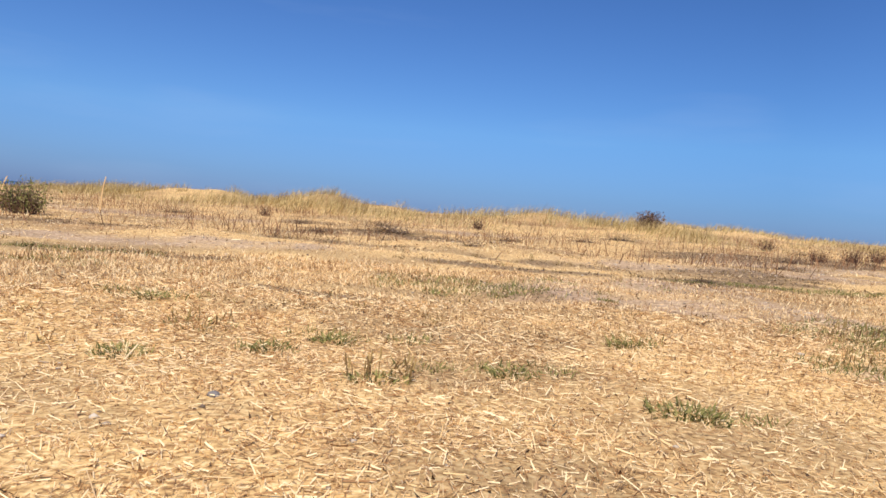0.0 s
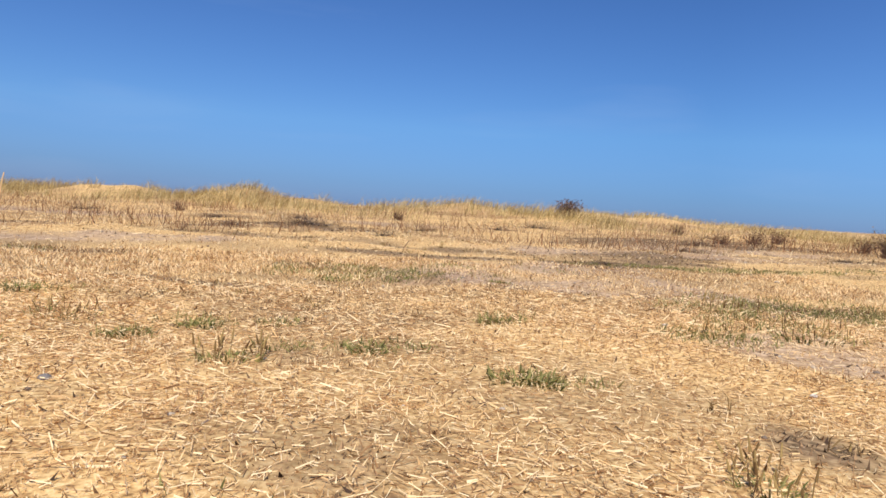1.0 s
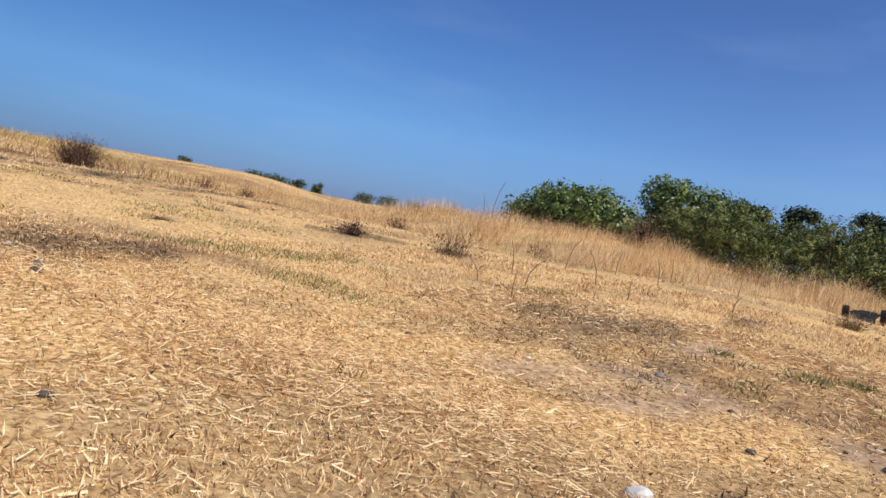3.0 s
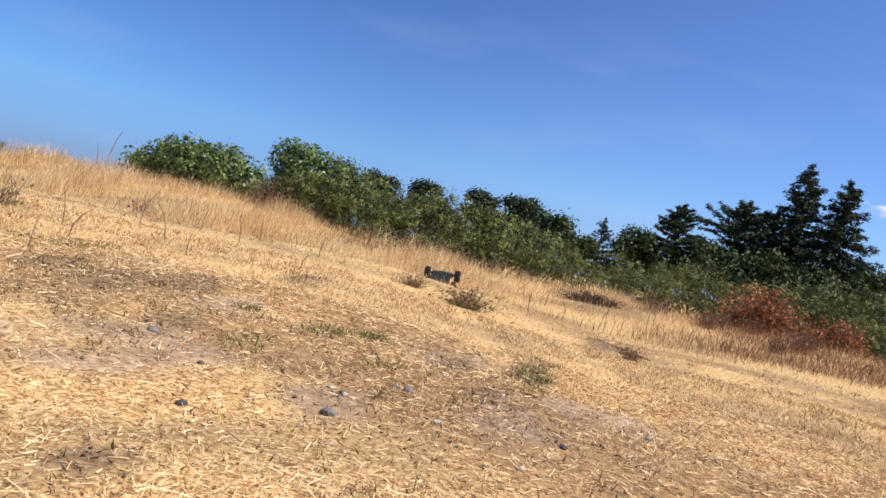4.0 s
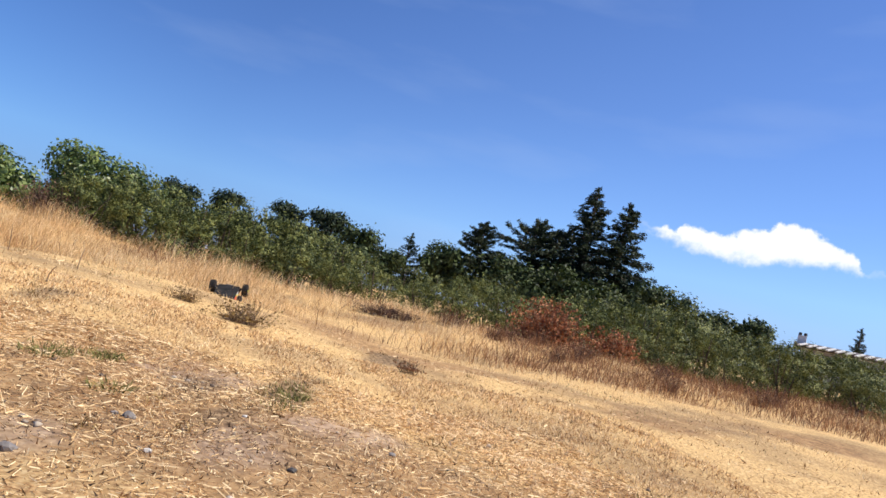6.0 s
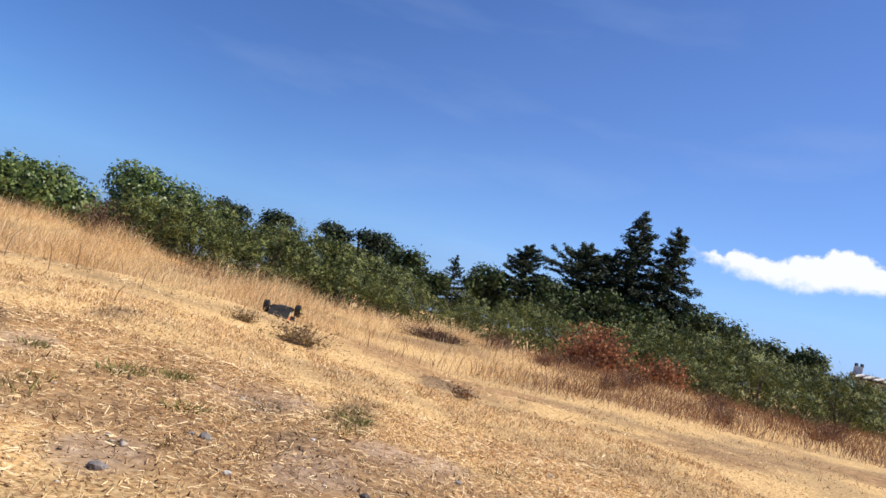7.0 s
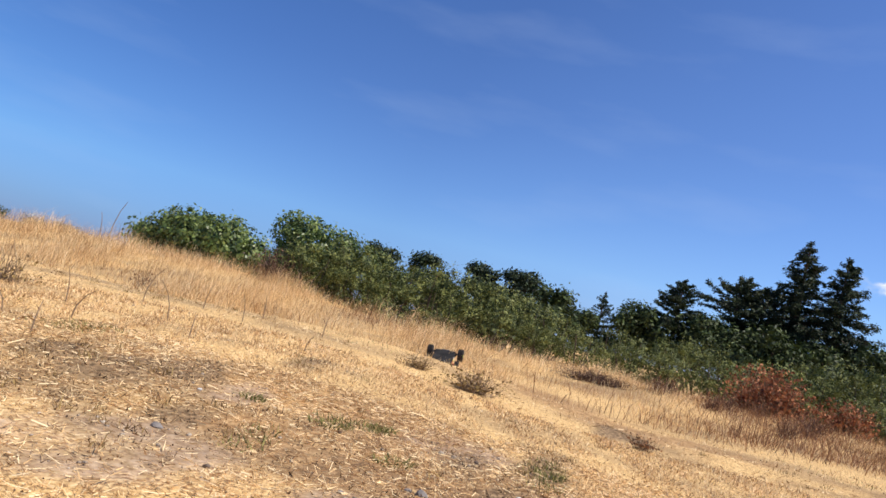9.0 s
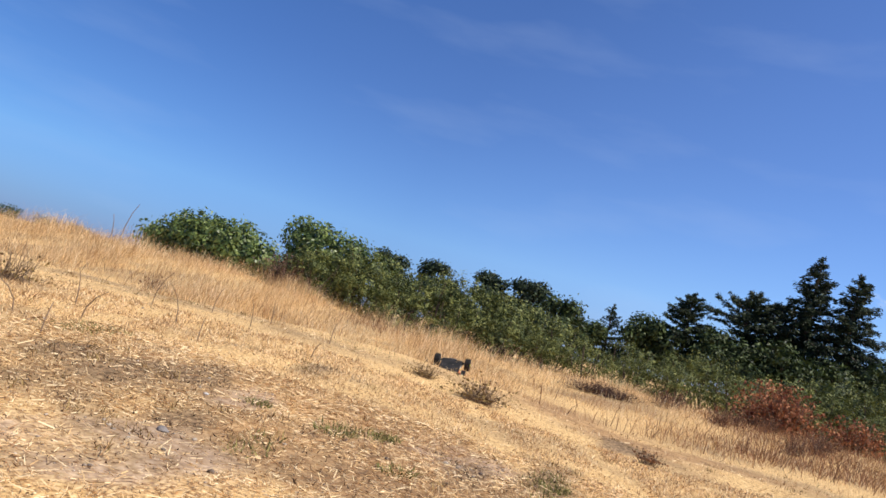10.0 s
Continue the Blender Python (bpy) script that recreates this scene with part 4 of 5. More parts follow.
def round_tree(name, label, seed, h, r, mat_leaf, n, leaf, flat=0.75, trunk=0.35, lean=0.0):
    """A broad tree: trunk, forking limbs and leaf clumps gathered round the limb ends."""
    rng = np.random.RandomState(seed)
    top = thing(name, (0, 0, 0), label, "tree", "trees behind the hedge")
    bm = bmesh.new()
    tube(bm, [(0, 0, -0.2), (0.02 * h, 0, h * trunk * 0.5), (lean * 0.3, 0, h * trunk), (lean * 0.6, 0, h * 0.75)], 0.035 * h, 0.012 * h, 7)
    lumps = []
    for k in range(15):
        a, e = k * 2.4 + rng.uniform(-0.4, 0.4), rng.uniform(0.15, 1.0)
        q = r * rng.uniform(0.35, 0.8) * (1.1 - 0.55 * e)
        z = h * (trunk + (0.92 - trunk) * e)
        x, y = lean * e + math.cos(a) * q, math.sin(a) * q
        tube(bm, [(lean * 0.3, 0, h * (trunk * 0.7 + 0.2 * e)), (x * 0.55, y * 0.55, z - 0.08 * h), (x, y, z)], 0.011 * h, 0.003 * h, 5)
        s = r * rng.uniform(0.26, 0.42)
        lumps.append((x, y, z, s, s, s * flat))
    part("trunk", mesh_bm("trunk", bm, M_BARK), top)
    p, d, ok = lump_points(rng, lumps, n, 0.6)
    q = np.repeat(p[ok], 4, 0) + rng.normal(0, leaf * 0.6, (ok.sum() * 4, 3))
    v, f = leaf_cards(rng, q, np.repeat(d[ok], 4, 0) + np.array([0, 0, 0.4]), leaf * rng.uniform(0.6, 1.3, len(q)), 0.5, 0.5)
    part("crown", mesh_np("crown", v, f, material=mat_leaf), top)
    return top


def conifer(name, label, seed, h, r, start, whorls, droop, dens, gap=0.0, power=0.85):
    """A conifer: straight stem, whorls of limbs with hanging needle sprays."""
    rng = np.random.RandomState(seed)
    top = thing(name, (0, 0, 0), label, "tree", "trees behind the hedge")
    bm = bmesh.new()
    tube(bm, [(0, 0, -0.2), (0.01 * h, 0, h * 0.4), (-0.005 * h, 0.004 * h, h * 0.8), (0, 0, h)], 0.022 * h, 0.003 * h, 7)
    ps, ds = [], []
    for w in range(whorls):
        e = w / (whorls - 1)
        z = h * (start + (0.985 - start) * e)
        for k in range(rng.randint(6, 10)):
            if rng.rand() < gap:
                continue
            a = rng.uniform(0, 6.283)
            le = r * ((1 - e) ** power + 0.06) * rng.uniform(0.5, 1.15)
            z = h * (start + (0.985 - start) * (e + rng.uniform(-0.5, 0.5) / whorls))
            dz = le * (0.30 * e - droop * (1 - 0.5 * e)) + rng.normal(0, 0.075) * le
            end = np.array([math.cos(a) * le, math.sin(a) * le, z + dz])
            midp = np.array([math.cos(a) * le * 0.5, math.sin(a) * le * 0.5, z + dz * 0.25])
            tip = end + np.array([0, 0, 0.10 * le])
            tube(bm, [(0, 0, z), tuple(midp), tuple(end), tuple(tip)], 0.006 * h * (1.1 - e), 0.0012 * h, 4)
            m = max(4, int(dens * le / r))
            t = rng.uniform(0.15, 1.06, m)[:, None]
            q = (1 - t) ** 2 * np.array([0, 0, z]) + 2 * t * (1 - t) * midp + t * t * end
            sd = np.array([-math.sin(a), math.cos(a), 0])
            off = rng.normal(0, 0.105, m)[:, None] * le * (1.15 - t * 0.7)
            ps.append(q + sd * off + np.array([0, 0, 1]) * (rng.normal(-0.03, 0.02, m)[:, None] * h * 0.25))
            ds.append(np.array([math.cos(a), math.sin(a), -0.25]) * 0.8 + sd * np.sign(off) * 0.8)
    part("trunk", mesh_bm("trunk", bm, M_BARK), top)
    p, d = np.concatenate(ps), np.concatenate(ds)
    q = np.repeat(p, 3, 0) + rng.normal(0, 0.007 * h, (len(p) * 3, 3))
    v, f = leaf_cards(rng, q, np.repeat(d, 3, 0), min(0.032 * h, 0.20) * rng.uniform(0.6, 1.4, len(q)), 0.28)
    part("crown", mesh_np("crown", v, f, material=M_PINE), top)
    return top


def tree_at(ob, x, y, turn=0, base=None):
    return set_at(ob, x, y, turn, 1.0, 0.1)


def rise(x, y, topz):
    """The height of a tree whose top stands at topz above the datum."""
    return topz - 0.026 * (y + 0.8) - hz(x, y)


SPRUCE = "tall dark spruce with ragged drooping branches"
tree_at(conifer("spruce_tree", SPRUCE, 101, rise(41.3, -12.4, 8.6), 2.7, 0.08, 27, 0.30, 105, 0.05, 0.80), 41.3, -12.4)
tree_at(conifer("spruce_tree", SPRUCE, 102, rise(40.9, -14.2, 8.1), 2.9, 0.06, 27, 0.26, 105, 0.04, 0.74), 40.9, -14.2)
PINE = "dark pine with layered needle clumps behind the hedge"
tree_at(conifer("pine_tree", PINE, 103, rise(41.8, -9.6, 6.2), 3.0, 0.22, 19, 0.05, 120, 0.08, 0.42), 41.8, -9.6)
tree_at(conifer("pine_tree", PINE, 104, rise(42.8, -11.2, 6.1), 3.0, 0.15, 19, 0.03, 130, 0.05, 0.42), 42.8, -11.2)
tree_at(conifer("pine_tree", PINE, 105, rise(40.6, -6.6, 5.4), 1.9, 0.15, 18, 0.04, 110, 0.05, 0.5), 40.6, -6.6)
tree_at(conifer("spruce_tree", "slim pale green spruce behind the hedge", 106, rise(41.0, -2.9, 4.0), 1.3, 0.1, 16, 0.0, 60, 0.05, 0.8), 41.0, -2.9)
for k, (x, y, tz, r) in enumerate(((40.5, -4.4, 3.6, 1.7), (40.2, -5.4, 3.7, 1.6), (40.0, -1.9, 2.7, 1.3), (39.6, -7.9, 3.6, 1.8), (38.4, -15.6, 3.7, 1.8), (37.8, -16.6, 3.2, 1.7),
                                   (39.2, -11.0, 3.4, 2.0), (39.0, -13.2, 3.3, 2.0), (39.4, -9.4, 3.2, 1.9), (36.2, -20.2, 3.1, 1.2), (37.2, -18.2, 2.7, 1.6), (36.6, -19.4, 2.5, 1.4))):
    tree_at(round_tree("broadleaf_tree", "dark green broadleaf tree in a wood edge", 110 + k, rise(x, y, tz), r, M_FARLEAF, 900, 0.22, 0.85, 0.2), x, y, 40 * k)
for k, (x, y, tz, r) in enumerate(((28.2, 6.1, 3.1, 1.15), (28.6, 4.3, 3.1, 0.95), (26.9, 2.05, 2.95, 0.85), (27.0, 0.75, 3.0, 1.0))):
    tree_at(round_tree("pine_tree", "flat-topped dark pine rising behind the hedge", 130 + k, rise(x, y, tz), r, M_PINE, 1000, 0.13, 0.45, 0.45), x, y, 70 * k)
for k, (x, y, tz, r) in enumerate(((25.0, -0.4, 2.4, 0.95), (25.6, 0.4, 1.9, 0.9), (26.0, 3.2, 2.0, 1.0), (27.0, 5.2, 2.2, 1.0), (26.0, 1.4, 1.9, 1.0))):
    tree_at(round_tree("broadleaf_tree", "small leafy green tree behind the hedge", 140 + k, rise(x, y, tz), r, M_FARLEAF, 800, 0.16, 0.8, 0.2), x, y, 50 * k)
for k, (x, y, tz, r) in enumerate(((27.0, 29.8, 0.86, 0.9), (27.9, 29.0, 0.86, 0.8), (28.6, 28.4, 0.82, 0.6), (29.3, 27.7, 0.88, 0.35), (31.0, 25.9, 0.78, 0.8), (31.9, 25.0, 0.80, 0.9),
                                   (33.2, 23.9, 0.74, 0.9), (34.0, 22.9, 0.72, 1.0), (24.2, 32.0, 0.92, 0.5))):
    ob = round_tree("windblown_bush", "small dark windblown bush on the far grassland", 150 + k, max(0.32, tz - hz(x, y) + 0.1), r, M_FARLEAF, 260, 0.09, 0.6, 0.12)
    tagged(ob, category="bush", group="far bushes")
    tree_at(ob, x, y, 60 * k)

# ---------------------------------------------------------------- house beyond the hedge


def box_bm(bm, x0, x1, y0, y1, z0, z1, bevel=0.0):
    vs = [bm.verts.new((x, y, z)) for x in (x0, x1) for y in (y0, y1) for z in (z0, z1)]
    fs = [bm.faces.new([vs[i] for i in f]) for f in ((0, 1, 3, 2), (4, 6, 7, 5), (0, 4, 5, 1), (2, 3, 7, 6), (0, 2, 6, 4), (1, 5, 7, 3))]
    if bevel:
        es = {e for f in fs for e in f.edges}
        bmesh.ops.bevel(bm, geom=list(es), offset=bevel, segments=2, affect="EDGES", profile=0.6)


def box_me(name, material, *a, bevel=0.0):
    bm = bmesh.new()
    box_bm(bm, *a, bevel)
    return mesh_bm(name, bm, material)


HX, HY = 43.0, -26.7
house = thing("house", (HX, HY, hz(HX, HY)), "low grey house with dark roof and white rafters behind a hedge", "house", turn=-122)
EV = 2.75 - hz(HX, HY)
part("wall", box_me("wall", M_RENDER, 0, 6.5, -4.0, 0, -0.3, EV - 0.06), house)
bm = bmesh.new()
vs = [bm.verts.new(c) for c in ((-0.35, 0.45, EV - 0.02), (6.9, 0.45, EV - 0.02), (6.9, -4.4, EV - 0.02), (-0.35, -4.4, EV - 0.02),
                                (-0.35, 0.45, EV + 0.10), (6.9, 0.45, EV + 0.10), (6.9, -2.0, EV + 0.34), (-0.35, -2.0, EV + 0.34), (6.9, -4.4, EV + 0.10), (-0.35, -4.4, EV + 0.10))]
for f in ((3, 2, 1, 0), (0, 1, 5, 4), (4, 5, 6, 7), (7, 6, 8, 9), (2, 3, 9, 8), (1, 2, 8, 6, 5), (3, 0, 4, 7, 9)):
    bm.faces.new([vs[i] for i in f])
part("roof", mesh_bm("roof", bm, M_SLATE), house)
for k in range(12):
    r = part("rafter", box_me("rafter", M_WHITEPAINT, -0.07, 0.07, -0.05, 0.75, -0.035, 0.035), house)
    r.matrix_basis = pose(0.25 + 0.45 * k, -4.30, EV + 0.16, -14, 0, 150)
ch = part("chimney", box_me("chimney", M_WHITEPAINT, -0.22, 0.22, -0.2, 0.2, 0, 0.52, bevel=0.02), house, "white painted chimney stack")
ch.matrix_basis = pose(0.0, -3.7, EV + 0.06)
for dx in (-0.12, 0.14):
    bm = bmesh.new()
    tube(bm, [(0, 0, 0), (0, 0, 0.08), (0, 0, 0.16)], 0.10, 0.08, 9)
    pot = part("chimney_pot", mesh_bm("chimney_pot", bm, M_SLATE), ch, "dark clay chimney pot")
    pot.matrix_basis = pose(dx, 0, 0.515)
for k in range(3):
    w = part("window", box_me("window", M_WHITEPAINT, 0, 1.1, -0.03, 0.05, 0, 1.0), house)
    w.matrix_basis = pose(0.9 + 1.9 * k, -4.06, EV - 1.35)
    pane = part("pane", box_me("pane", M_GLASS, 0.08, 1.02, -0.040, -0.034, 0.08, 0.92), w)
tree_at(conifer("spruce_tree", "small distant spruce beside the house", 107, rise(50.0, -35.2, 4.7), 1.3, 0.1, 14, 0.0, 50, 0.05, 0.8), 50.0, -35.2)
tree_at(round_tree("broadleaf_tree", "dark tree beside the low house", 160, rise(37.0, -29.5, 3.1), 1.8, M_FARLEAF, 1000, 0.18, 0.85, 0.2), 37.0, -29.5)

# ---------------------------------------------------------------- fair-weather cloud, very far off
def cloud_material():
    """A glowing backdrop whose soft, billowing outline fades to clear sky."""
    m = bpy.data.materials.new("cloud_white")
    m.use_nodes = True
    n, l = m.node_tree.nodes, m.node_tree.links
    n.remove(n["Principled BSDF"])
    tc, sep = n.new("ShaderNodeTexCoord"), n.new("ShaderNodeSeparateXYZ")
    wob = []
    for sc, amp in ((0.03, 24.0), (0.09, 13.0), (0.30, 5.0)):
        t = n.new("ShaderNodeTexNoise")
        t.inputs["Scale"].default_value, t.inputs["Detail"].default_value = sc, 3
        l.new(tc.outputs["Object"], t.inputs["Vector"])
        c = n.new("ShaderNodeVectorMath")
        c.operation = "SUBTRACT"
        c.inputs[1].default_value = (0.5, 0.5, 0.5)
        l.new(t.outputs["Color"], c.inputs[0])
        k = n.new("ShaderNodeVectorMath")
        k.operation = "SCALE"
        k.inputs["Scale"].default_value = amp
        l.new(c.outputs[0], k.inputs[0])
        wob.append(k.outputs[0])
    v = tc.outputs["Object"]
    for w in wob:
        a = n.new("ShaderNodeVectorMath")
        a.operation = "ADD"
        l.new(v, a.inputs[0])
        l.new(w, a.inputs[1])
        v = a.outputs[0]
    l.new(v, sep.inputs[0])

    def calc(op, a, b):
        q = n.new("ShaderNodeMath")
        q.operation = op
        for i, x in enumerate((a, b)):
            if isinstance(x, float):
                q.inputs[i].default_value = x
            else:
                l.new(x, q.inputs[i])
        return q.outputs[0]

    def profile(stops):
        """Heights over the cloud's length, in units of 80 m above -40 m."""
        r = n.new("ShaderNodeValToRGB")
        e = r.color_ramp.elements
        e[0].position, e[1].position = stops[0][0], stops[-1][0]
        for p, _ in stops[1:-1]:
            e.new(p)
        for x, (_, h) in zip(e, stops):
            g = (h + 40) / 80
            x.color = (g, g, g, 1)
        l.new(calc("DIVIDE", sep.outputs[0], 226.0), r.inputs[0])
        return calc("MULTIPLY_ADD", r.outputs[0], 80.0)

    top, low = profile(CLOUD_TOP), profile(CLOUD_LOW)
    for o in (top, low):
        o.node.inputs[2].default_value = -40.0
    d1, d2 = calc("SUBTRACT", top, sep.outputs[2]), calc("SUBTRACT", sep.outputs[2], low)
    fade = []
    for d, width in ((d1, 5.0), (d2, 11.0)):
        r = n.new("ShaderNodeMapRange")
        r.interpolation_type = "SMOOTHSTEP"
        r.inputs["From Min"].default_value, r.inputs["From Max"].default_value = -width * 0.4, width
        l.new(d, r.inputs["Value"])
        fade.append(r.outputs[0])
    alpha = calc("MULTIPLY", fade[0], fade[1])
    em, clear, mix = n.new("ShaderNodeEmission"), n.new("ShaderNodeBsdfTransparent"), n.new("ShaderNodeMixShader")
    em.inputs["Color"].default_value, em.inputs["Strength"].default_value = (0.90, 0.93, 1.0, 1), 0.84
    l.new(alpha, mix.inputs[0])
    l.new(clear.outputs[0], mix.inputs[1])
    l.new(em.outputs[0], mix.inputs[2])
    l.new(mix.outputs[0], n["Material Output"].inputs["Surface"])
    return m


CLOUD_TOP = [(0.0, 4), (0.09, 8), (0.14, 2), (0.19, 17), (0.25, 12), (0.39, 6), (0.50, 16), (0.62, 33), (0.72, 30), (0.82, 22), (0.95, 7), (1.0, -7)]
CLOUD_LOW = [(0.0, 2), (0.09, -8), (0.19, -12), (0.39, -20), (0.645, -16), (0.8, -14), (0.95, -11), (1.0, -9)]
cloud = new("cloud", mesh_np("cloud", [(-20, 0, -55), (250, 0, -55), (250, 0, 50), (-20, 0, 50)], [(0, 1, 2, 3)], material=cloud_material()))
tagged(cloud, "small white fair-weather cloud in blue sky", "cloud", kind="structure")
cloud.matrix_basis = pose(846, -312, 146, 0, 0, -117.6)

# ---------------------------------------------------------------- stones


def stone_verts(rng, r, squash=0.6):
    bm = bmesh.new()
    bmesh.ops.create_icosphere(bm, subdivisions=2, radius=r)
    o = Vector(rng.uniform(-9, 9, 3))
    for v in bm.verts:
        v.co = v.co * (1 + 0.45 * noise.noise(v.co / r * 0.9 + o))
        v.co.z *= squash
    return bm


def stone(name, label, x, y, r, material, seed):
    r = r * 0.62
    rng = np.random.RandomState(seed)
    ob = new(name, mesh_bm(name, stone_verts(rng, r), material))
    tagged(ob, label, "stone", "loose stones")
    ob.matrix_basis = pose(x, y, hz(x, y) + 0.12 * r, 0, 0, seed * 47)


for k, (x, y, r) in enumerate(((2.51, -0.42, 0.022), (2.45, 0.11, 0.020), (2.19, -0.35, 0.024), (2.37, -0.73, 0.015), (2.04, -0.17, 0.016), (2.63, -0.91, 0.014), (1.57, 1.02, 0.018),
                               (1.54, 0.97, 0.016), (-0.28, 0.98, 0.014), (1.25, 0.36, 0.015), (2.52, -0.39, 0.012), (0.96, 0.96, 0.012), (2.35, -0.30, 0.010), (1.9, 1.7, 0.018))):
    stone("flint", "dark grey flint lying on the dry turf", x, y, r, M_FLINT, 200 + k)
for k, (x, y, r) in enumerate(((1.61, -0.15, 0.024), (0.82, 1.07, 0.010), (1.10, 0.92, 0.010), (2.30, -0.51, 0.012), (1.36, 1.35, 0.011), (2.8, 0.2, 0.011), (2.2, 0.3, 0.010), (2.7, -0.6, 0.009))):
    stone("white_stone", "pale chalky stone lying on the dry turf", x, y, r, M_WHITESTONE, 230 + k)

# gravel on the bare patches: too many to count
rng = np.random.RandomState(77)
bm0 = bmesh.new()
bmesh.ops.create_icosphere(bm0, subdivisions=1, radius=1.0)
bm0.verts.ensure_lookup_table()
U = np.array([v.co[:] for v in bm0.verts])
F = np.array([[v.index for v in f.verts] for f in bm0.faces])
bm0.free()
px, py = rng.uniform(-3.5, 4.5, 60000), rng.uniform(-2.2, 6.5, 60000)
keep = rng.rand(60000) < 0.02 + 0.45 * bareness(px, py) + 0.06 * litter(px, py)
px, py = px[keep], py[keep]
m = len(px)
rad = np.clip(rng.gamma(2.0, 0.0012, m), 0.001, 0.008)
V = U[None] * (1 + 0.25 * rng.normal(0, 1, (m, len(U), 1)).clip(-1, 1)) * rad[:, None, None] * np.array([1.2, 1, 0.65])
V = V + np.stack([px, py, height(px, py) + rad * 0.25], -1)[:, None]
stuff("gravel", mesh_np("gravel", V, None, (F[None] + (np.arange(m) * len(U))[:, None, None]), material=M_STONE), "small pale and grey pebbles strewn over bare soil", "gravel")

# ---------------------------------------------------------------- radio-controlled buggy, overturned by the shrub


def lathe(profile, sides=28):
    """A body turned round the y axis from (radius, y) pairs."""
    bm = bmesh.new()
    rings = [[bm.verts.new((r * math.cos(6.28318 * k / sides), y, r * math.sin(6.28318 * k / sides))) for k in range(sides)] for r, y in profile]
    for a, b in zip(rings, rings[1:]):
        for k in range(sides):
            bm.faces.new((a[k], a[(k + 1) % sides], b[(k + 1) % sides], b[k]))
    bm.faces.new(rings[0])
    bm.faces.new(list(reversed(rings[-1])))
    bmesh.ops.recalc_face_normals(bm, faces=bm.faces[:])
    return bm


def rc_wheel(parent, x, y, width, side, name):
    w = width / 2
    bm = lathe([(0.028, -w * 0.9), (0.037, -w), (0.041, -w * 0.85), (0.0425, -w * 0.4), (0.0428, 0), (0.0425, w * 0.4), (0.041, w * 0.85), (0.037, w), (0.028, w * 0.9)])
    for row in (-0.66, -0.22, 0.22, 0.66):  # tread pins
        for k in range(24):
            a = 6.28318 * (k + (0.5 if row in (-0.22, 0.66) else 0)) / 24
            m = Matrix.Rotation(-a, 4, "Y") @ Matrix.Translation((0.0432, row * w, 0)) @ Matrix.Diagonal((0.004, w * 0.22, 0.0045, 1))
            bmesh.ops.create_cube(bm, size=1.0, matrix=m)
    tyre = part("tyre", mesh_bm("tyre", bm, M_TYRE), parent)
    tyre.matrix_basis = pose(x, y, 0.0425)
    rim = part("rim", mesh_bm("rim", lathe([(0.0285, -w * 0.86), (0.030, -w * 0.8), (0.0295, w * 0.8 * side), (0.024, w * 0.86 * side), (0.009, w * 0.78 * side), (0.006, w * 1.02 * side)]), M_YELLOW, True), tyre, "bright yellow dish wheel rim")
    part("hub_nut", mesh_bm("hub_nut", lathe([(0.0045, w * 0.7 * side), (0.0045, w * 1.12 * side), (0.002, w * 1.16 * side)], 6), M_STEEL), tyre)


def loft(sections, material, name, smooth=True):
    """A shell through cross-sections: x, half width, bottom, shoulder height, top, top half width."""
    bm = bmesh.new()
    rings = []
    for x, hw, zb, zs, zt, tw in sections:
        pts = [(-hw, zb), (-hw * 1.02, (zb + zs) / 2), (-hw, zs), (-(hw + tw) / 2, (zs + zt) / 2 + 0.003), (-tw, zt), (0, zt + 0.003), (tw, zt), ((hw + tw) / 2, (zs + zt) / 2 + 0.003), (hw, zs), (hw * 1.02, (zb + zs) / 2), (hw, zb)]
        rings.append([bm.verts.new((x, y, z)) for y, z in pts])
    for a, b in zip(rings, rings[1:]):
        for k in range(len(a)):
            bm.faces.new((a[k], a[(k + 1) % len(a)], b[(k + 1) % len(a)], b[k]))
    bm.faces.new(rings[0])
    bm.faces.new(list(reversed(rings[-1])))
    bmesh.ops.recalc_face_normals(bm, faces=bm.faces[:])
    return mesh_bm(name, bm, material, smooth)


buggy = thing("toy_buggy", (0, 0, 0), "red radio-controlled buggy with yellow wheels lying overturned in dry grass", "toy car")
tub = part("chassis", box_me("chassis", M_CHASSIS, -0.150, 0.160, -0.074, 0.074, 0.022, 0.034, bevel=0.006), buggy, "dusty dark grey chassis tub")
for k, (x0, x1, w) in enumerate(((-0.175, -0.12, 0.030), (0.13, 0.185, 0.026))):
    part("gearbox", box_me("gearbox", M_BLACK, x0, x1, -w, w, 0.024, 0.062, bevel=0.006), buggy)
part("bumper", box_me("bumper", M_BLACK, 0.180, 0.205, -0.045, 0.045, 0.030, 0.038, bevel=0.003), buggy)
shell = part("body_shell", loft([(-0.130, 0.042, 0.036, 0.060, 0.088, 0.022), (-0.090, 0.066, 0.034, 0.062, 0.098, 0.028), (-0.030, 0.072, 0.034, 0.060, 0.112, 0.030),
                                 (0.015, 0.068, 0.034, 0.058, 0.114, 0.030), (0.060, 0.056, 0.036, 0.056, 0.086, 0.028), (0.110, 0.040, 0.036, 0.052, 0.066, 0.022), (0.168, 0.024, 0.036, 0.046, 0.052, 0.014)], M_RED, "body_shell"), buggy, "glossy orange-red plastic body shell")
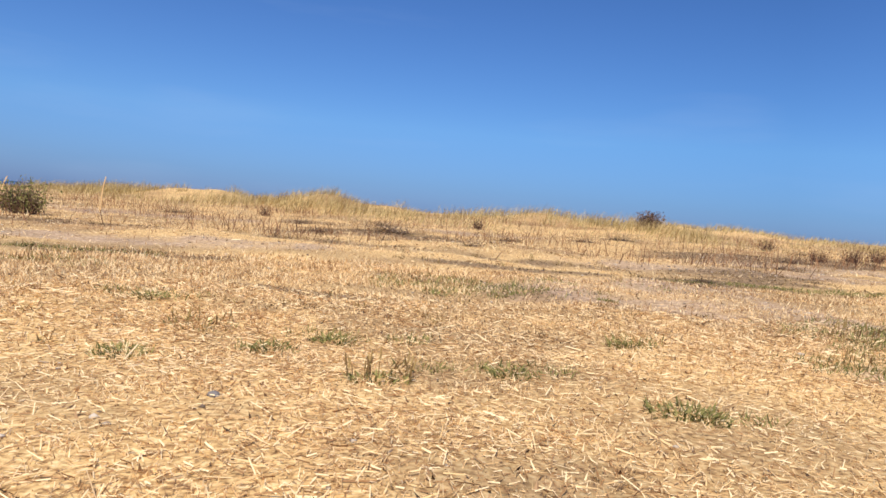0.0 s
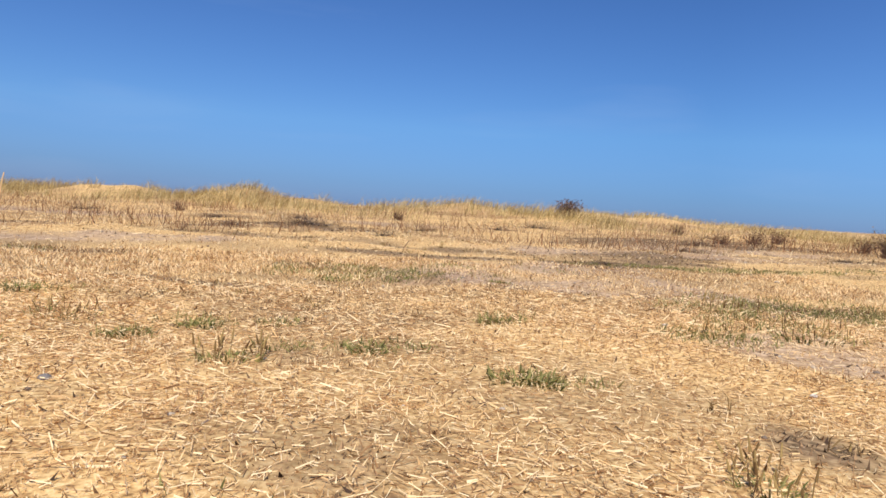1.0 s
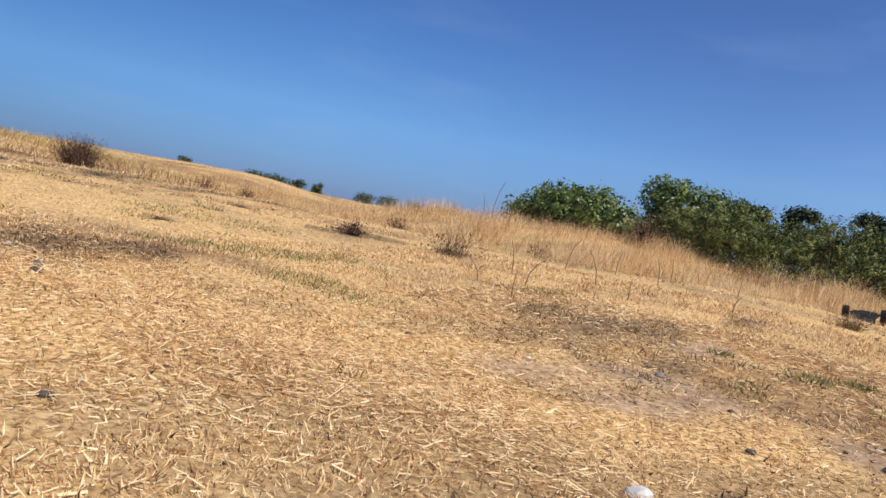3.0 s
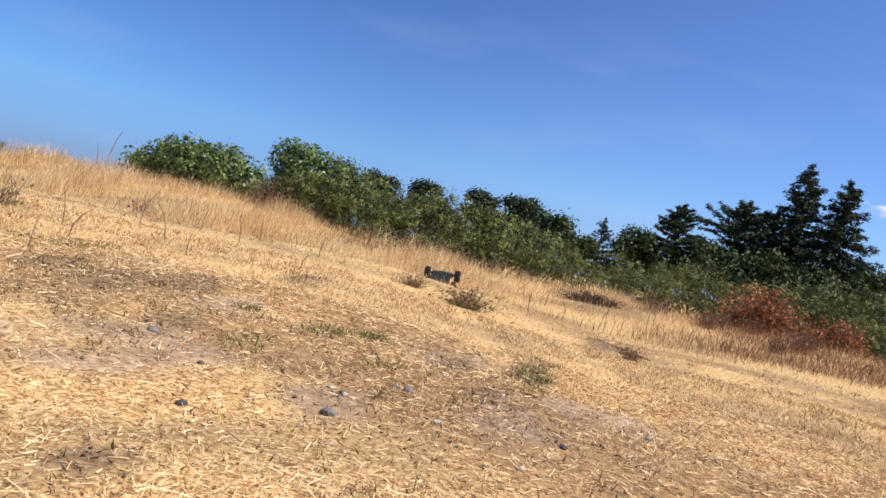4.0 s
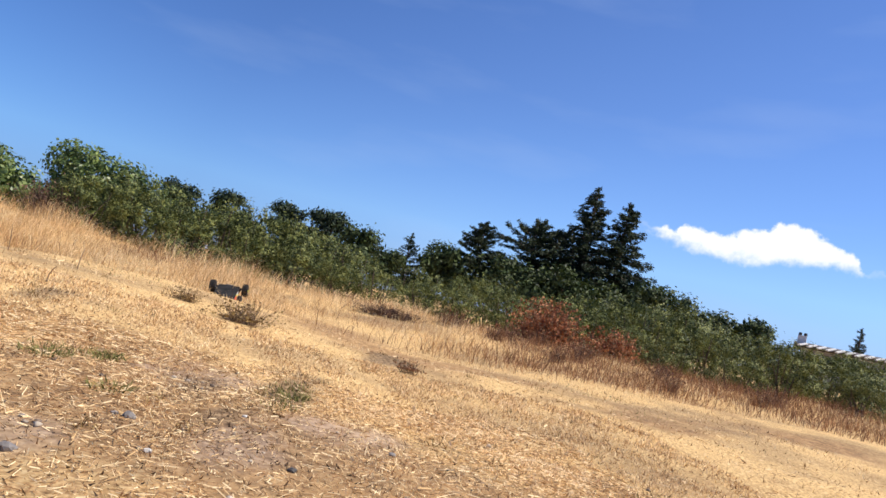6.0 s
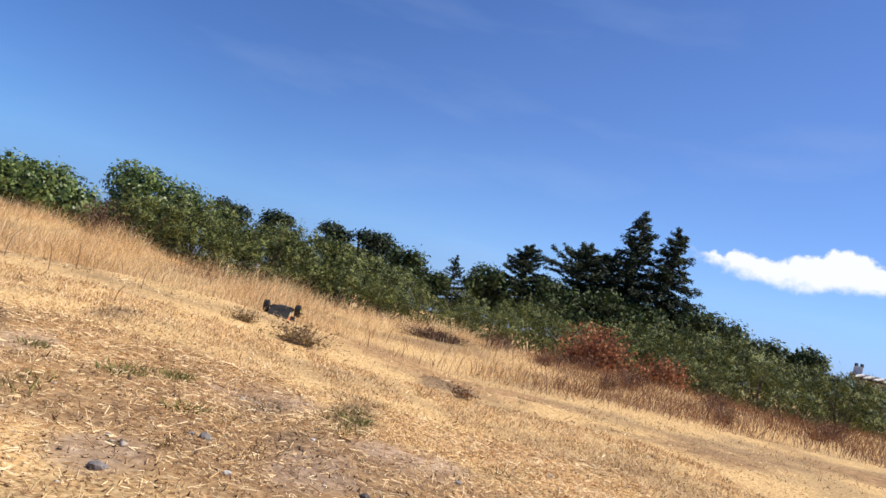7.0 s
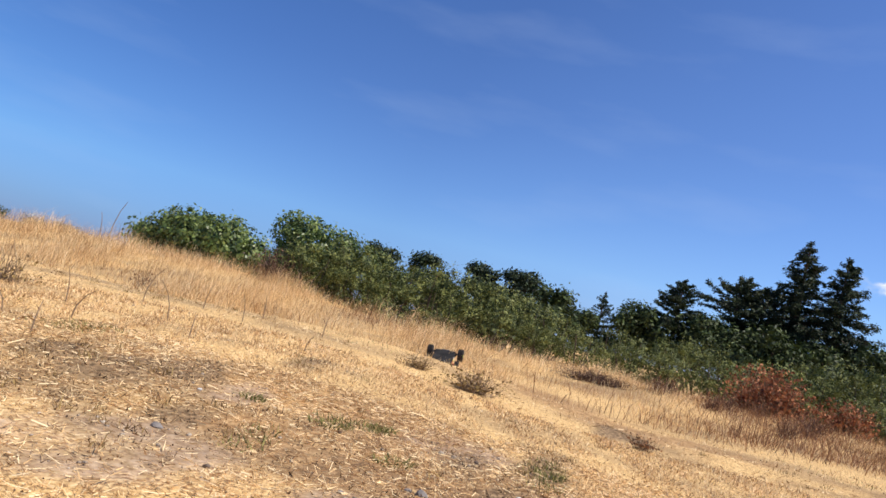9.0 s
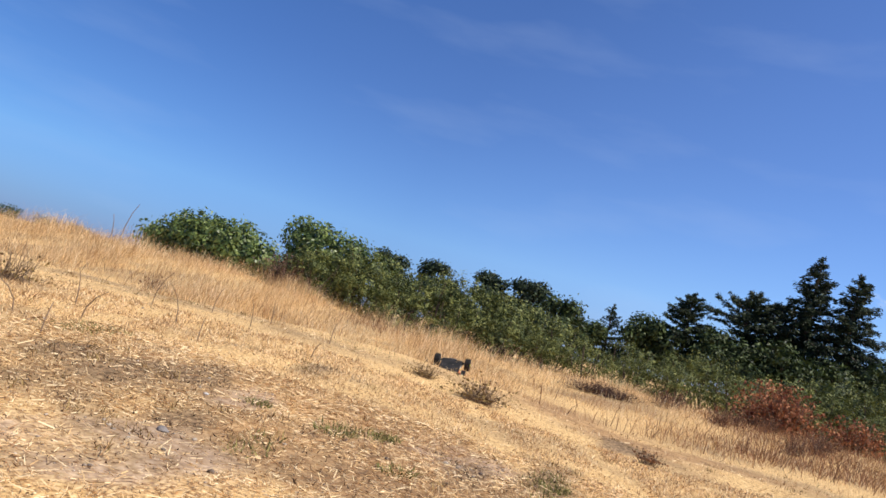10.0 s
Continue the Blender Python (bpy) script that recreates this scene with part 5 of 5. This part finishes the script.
for s in (-1, 1):
    part("side_window", loft([(0.0, 0.003, 0.0, 0.004, 0.006, 0.002), (0.030, 0.003, 0.0, 0.014, 0.018, 0.002), (0.050, 0.003, 0.0, 0.004, 0.006, 0.002)], M_GLASS, "side_window"), shell, "dark tinted side window").matrix_basis = pose(0.005, s * 0.051, 0.086, s * 38, 0, -s * 8)
    part("stripe", box_me("stripe", M_YELLOW, -0.05, 0.05, -0.0012, 0.0012, -0.004, 0.004), shell, "yellow flash stripe").matrix_basis = pose(-0.03, s * 0.0715, 0.050, 0, 14, 0)
    part("name_bar", box_me("name_bar", M_WHITEPAINT, -0.040, 0.040, -0.0012, 0.0012, -0.005, 0.005), shell, "white lettering bar").matrix_basis = pose(-0.04, s * 0.0722, 0.0405)
part("windscreen", box_me("windscreen", M_GLASS, -0.020, 0.020, -0.024, 0.024, -0.001, 0.001), shell, "dark tinted windscreen").matrix_basis = pose(0.040, 0, 0.1045, 0, 31, 0)
wing = part("wing", box_me("wing", M_RED, -0.030, 0.030, -0.080, 0.080, -0.0015, 0.0015, bevel=0.001), buggy, "orange-red rear wing")
wing.matrix_basis = pose(-0.175, 0, 0.140, 0, -16, 0)
for s in (-1, 1):
    part("end_plate", box_me("end_plate", M_RED, -0.036, 0.034, -0.0012, 0.0012, -0.026, 0.018, bevel=0.001), wing).matrix_basis = pose(0, s * 0.0815, 0)
    part("wing_badge", box_me("wing_badge", M_WHITEPAINT, -0.017, 0.012, -0.0006, 0.0006, -0.018, -0.006), wing, "white badge with plain bars").matrix_basis = pose(0, s * 0.0832, 0)
    part("wing_mount", box_me("wing_mount", M_BLACK, -0.006, 0.006, -0.004, 0.004, 0, 0.085, bevel=0.002), buggy).matrix_basis = pose(-0.150, s * 0.022, 0.055, 0, -16, 0)
for x, hw in ((-0.140, 0.052), (0.142, 0.044)):
    part("shock_tower", box_me("shock_tower", M_BLACK, -0.003, 0.003, -hw, hw, 0.055, 0.100, bevel=0.003), buggy).matrix_basis = pose(x, 0, 0)
    for s in (-1, 1):
        bm = bmesh.new()
        tube(bm, [(x, s * hw * 0.9, 0.096), (x, s * 0.062, 0.068), (x, s * 0.082, 0.038)], 0.0075, 0.0065, 10)
        part("shock_absorber", mesh_bm("shock_absorber", bm, M_BLACK), buggy)
        for dx in (-0.014, 0.014):
            bm = bmesh.new()
            tube(bm, [(x + dx, s * 0.028, 0.030), (x + dx * 0.6, s * 0.062, 0.033), (x, s * 0.100, 0.038)], 0.0042, 0.0035, 8)
            part("suspension_arm", mesh_bm("suspension_arm", bm, M_BLACK), buggy)
        bm = bmesh.new()
        tube(bm, [(x, s * 0.02, 0.044), (x, s * 0.06, 0.043), (x, s * 0.108, 0.0425)], 0.003, 0.003, 8)
        part("drive_shaft", mesh_bm("drive_shaft", bm, M_STEEL), buggy)
for s in (-1, 1):
    rc_wheel(buggy, -0.140, s * 0.112, 0.042, s, "rear")
    rc_wheel(buggy, 0.142, s * 0.110, 0.030, s, "front")
BX, BY = BUGGY
buggy.matrix_basis = pose(BX, BY, hz(BX, BY) + 0.088, 0, 0, 184) @ pose(0, 0, 0, 0, 16, 0) @ pose(0, 0, 0, 184, 0, 0)
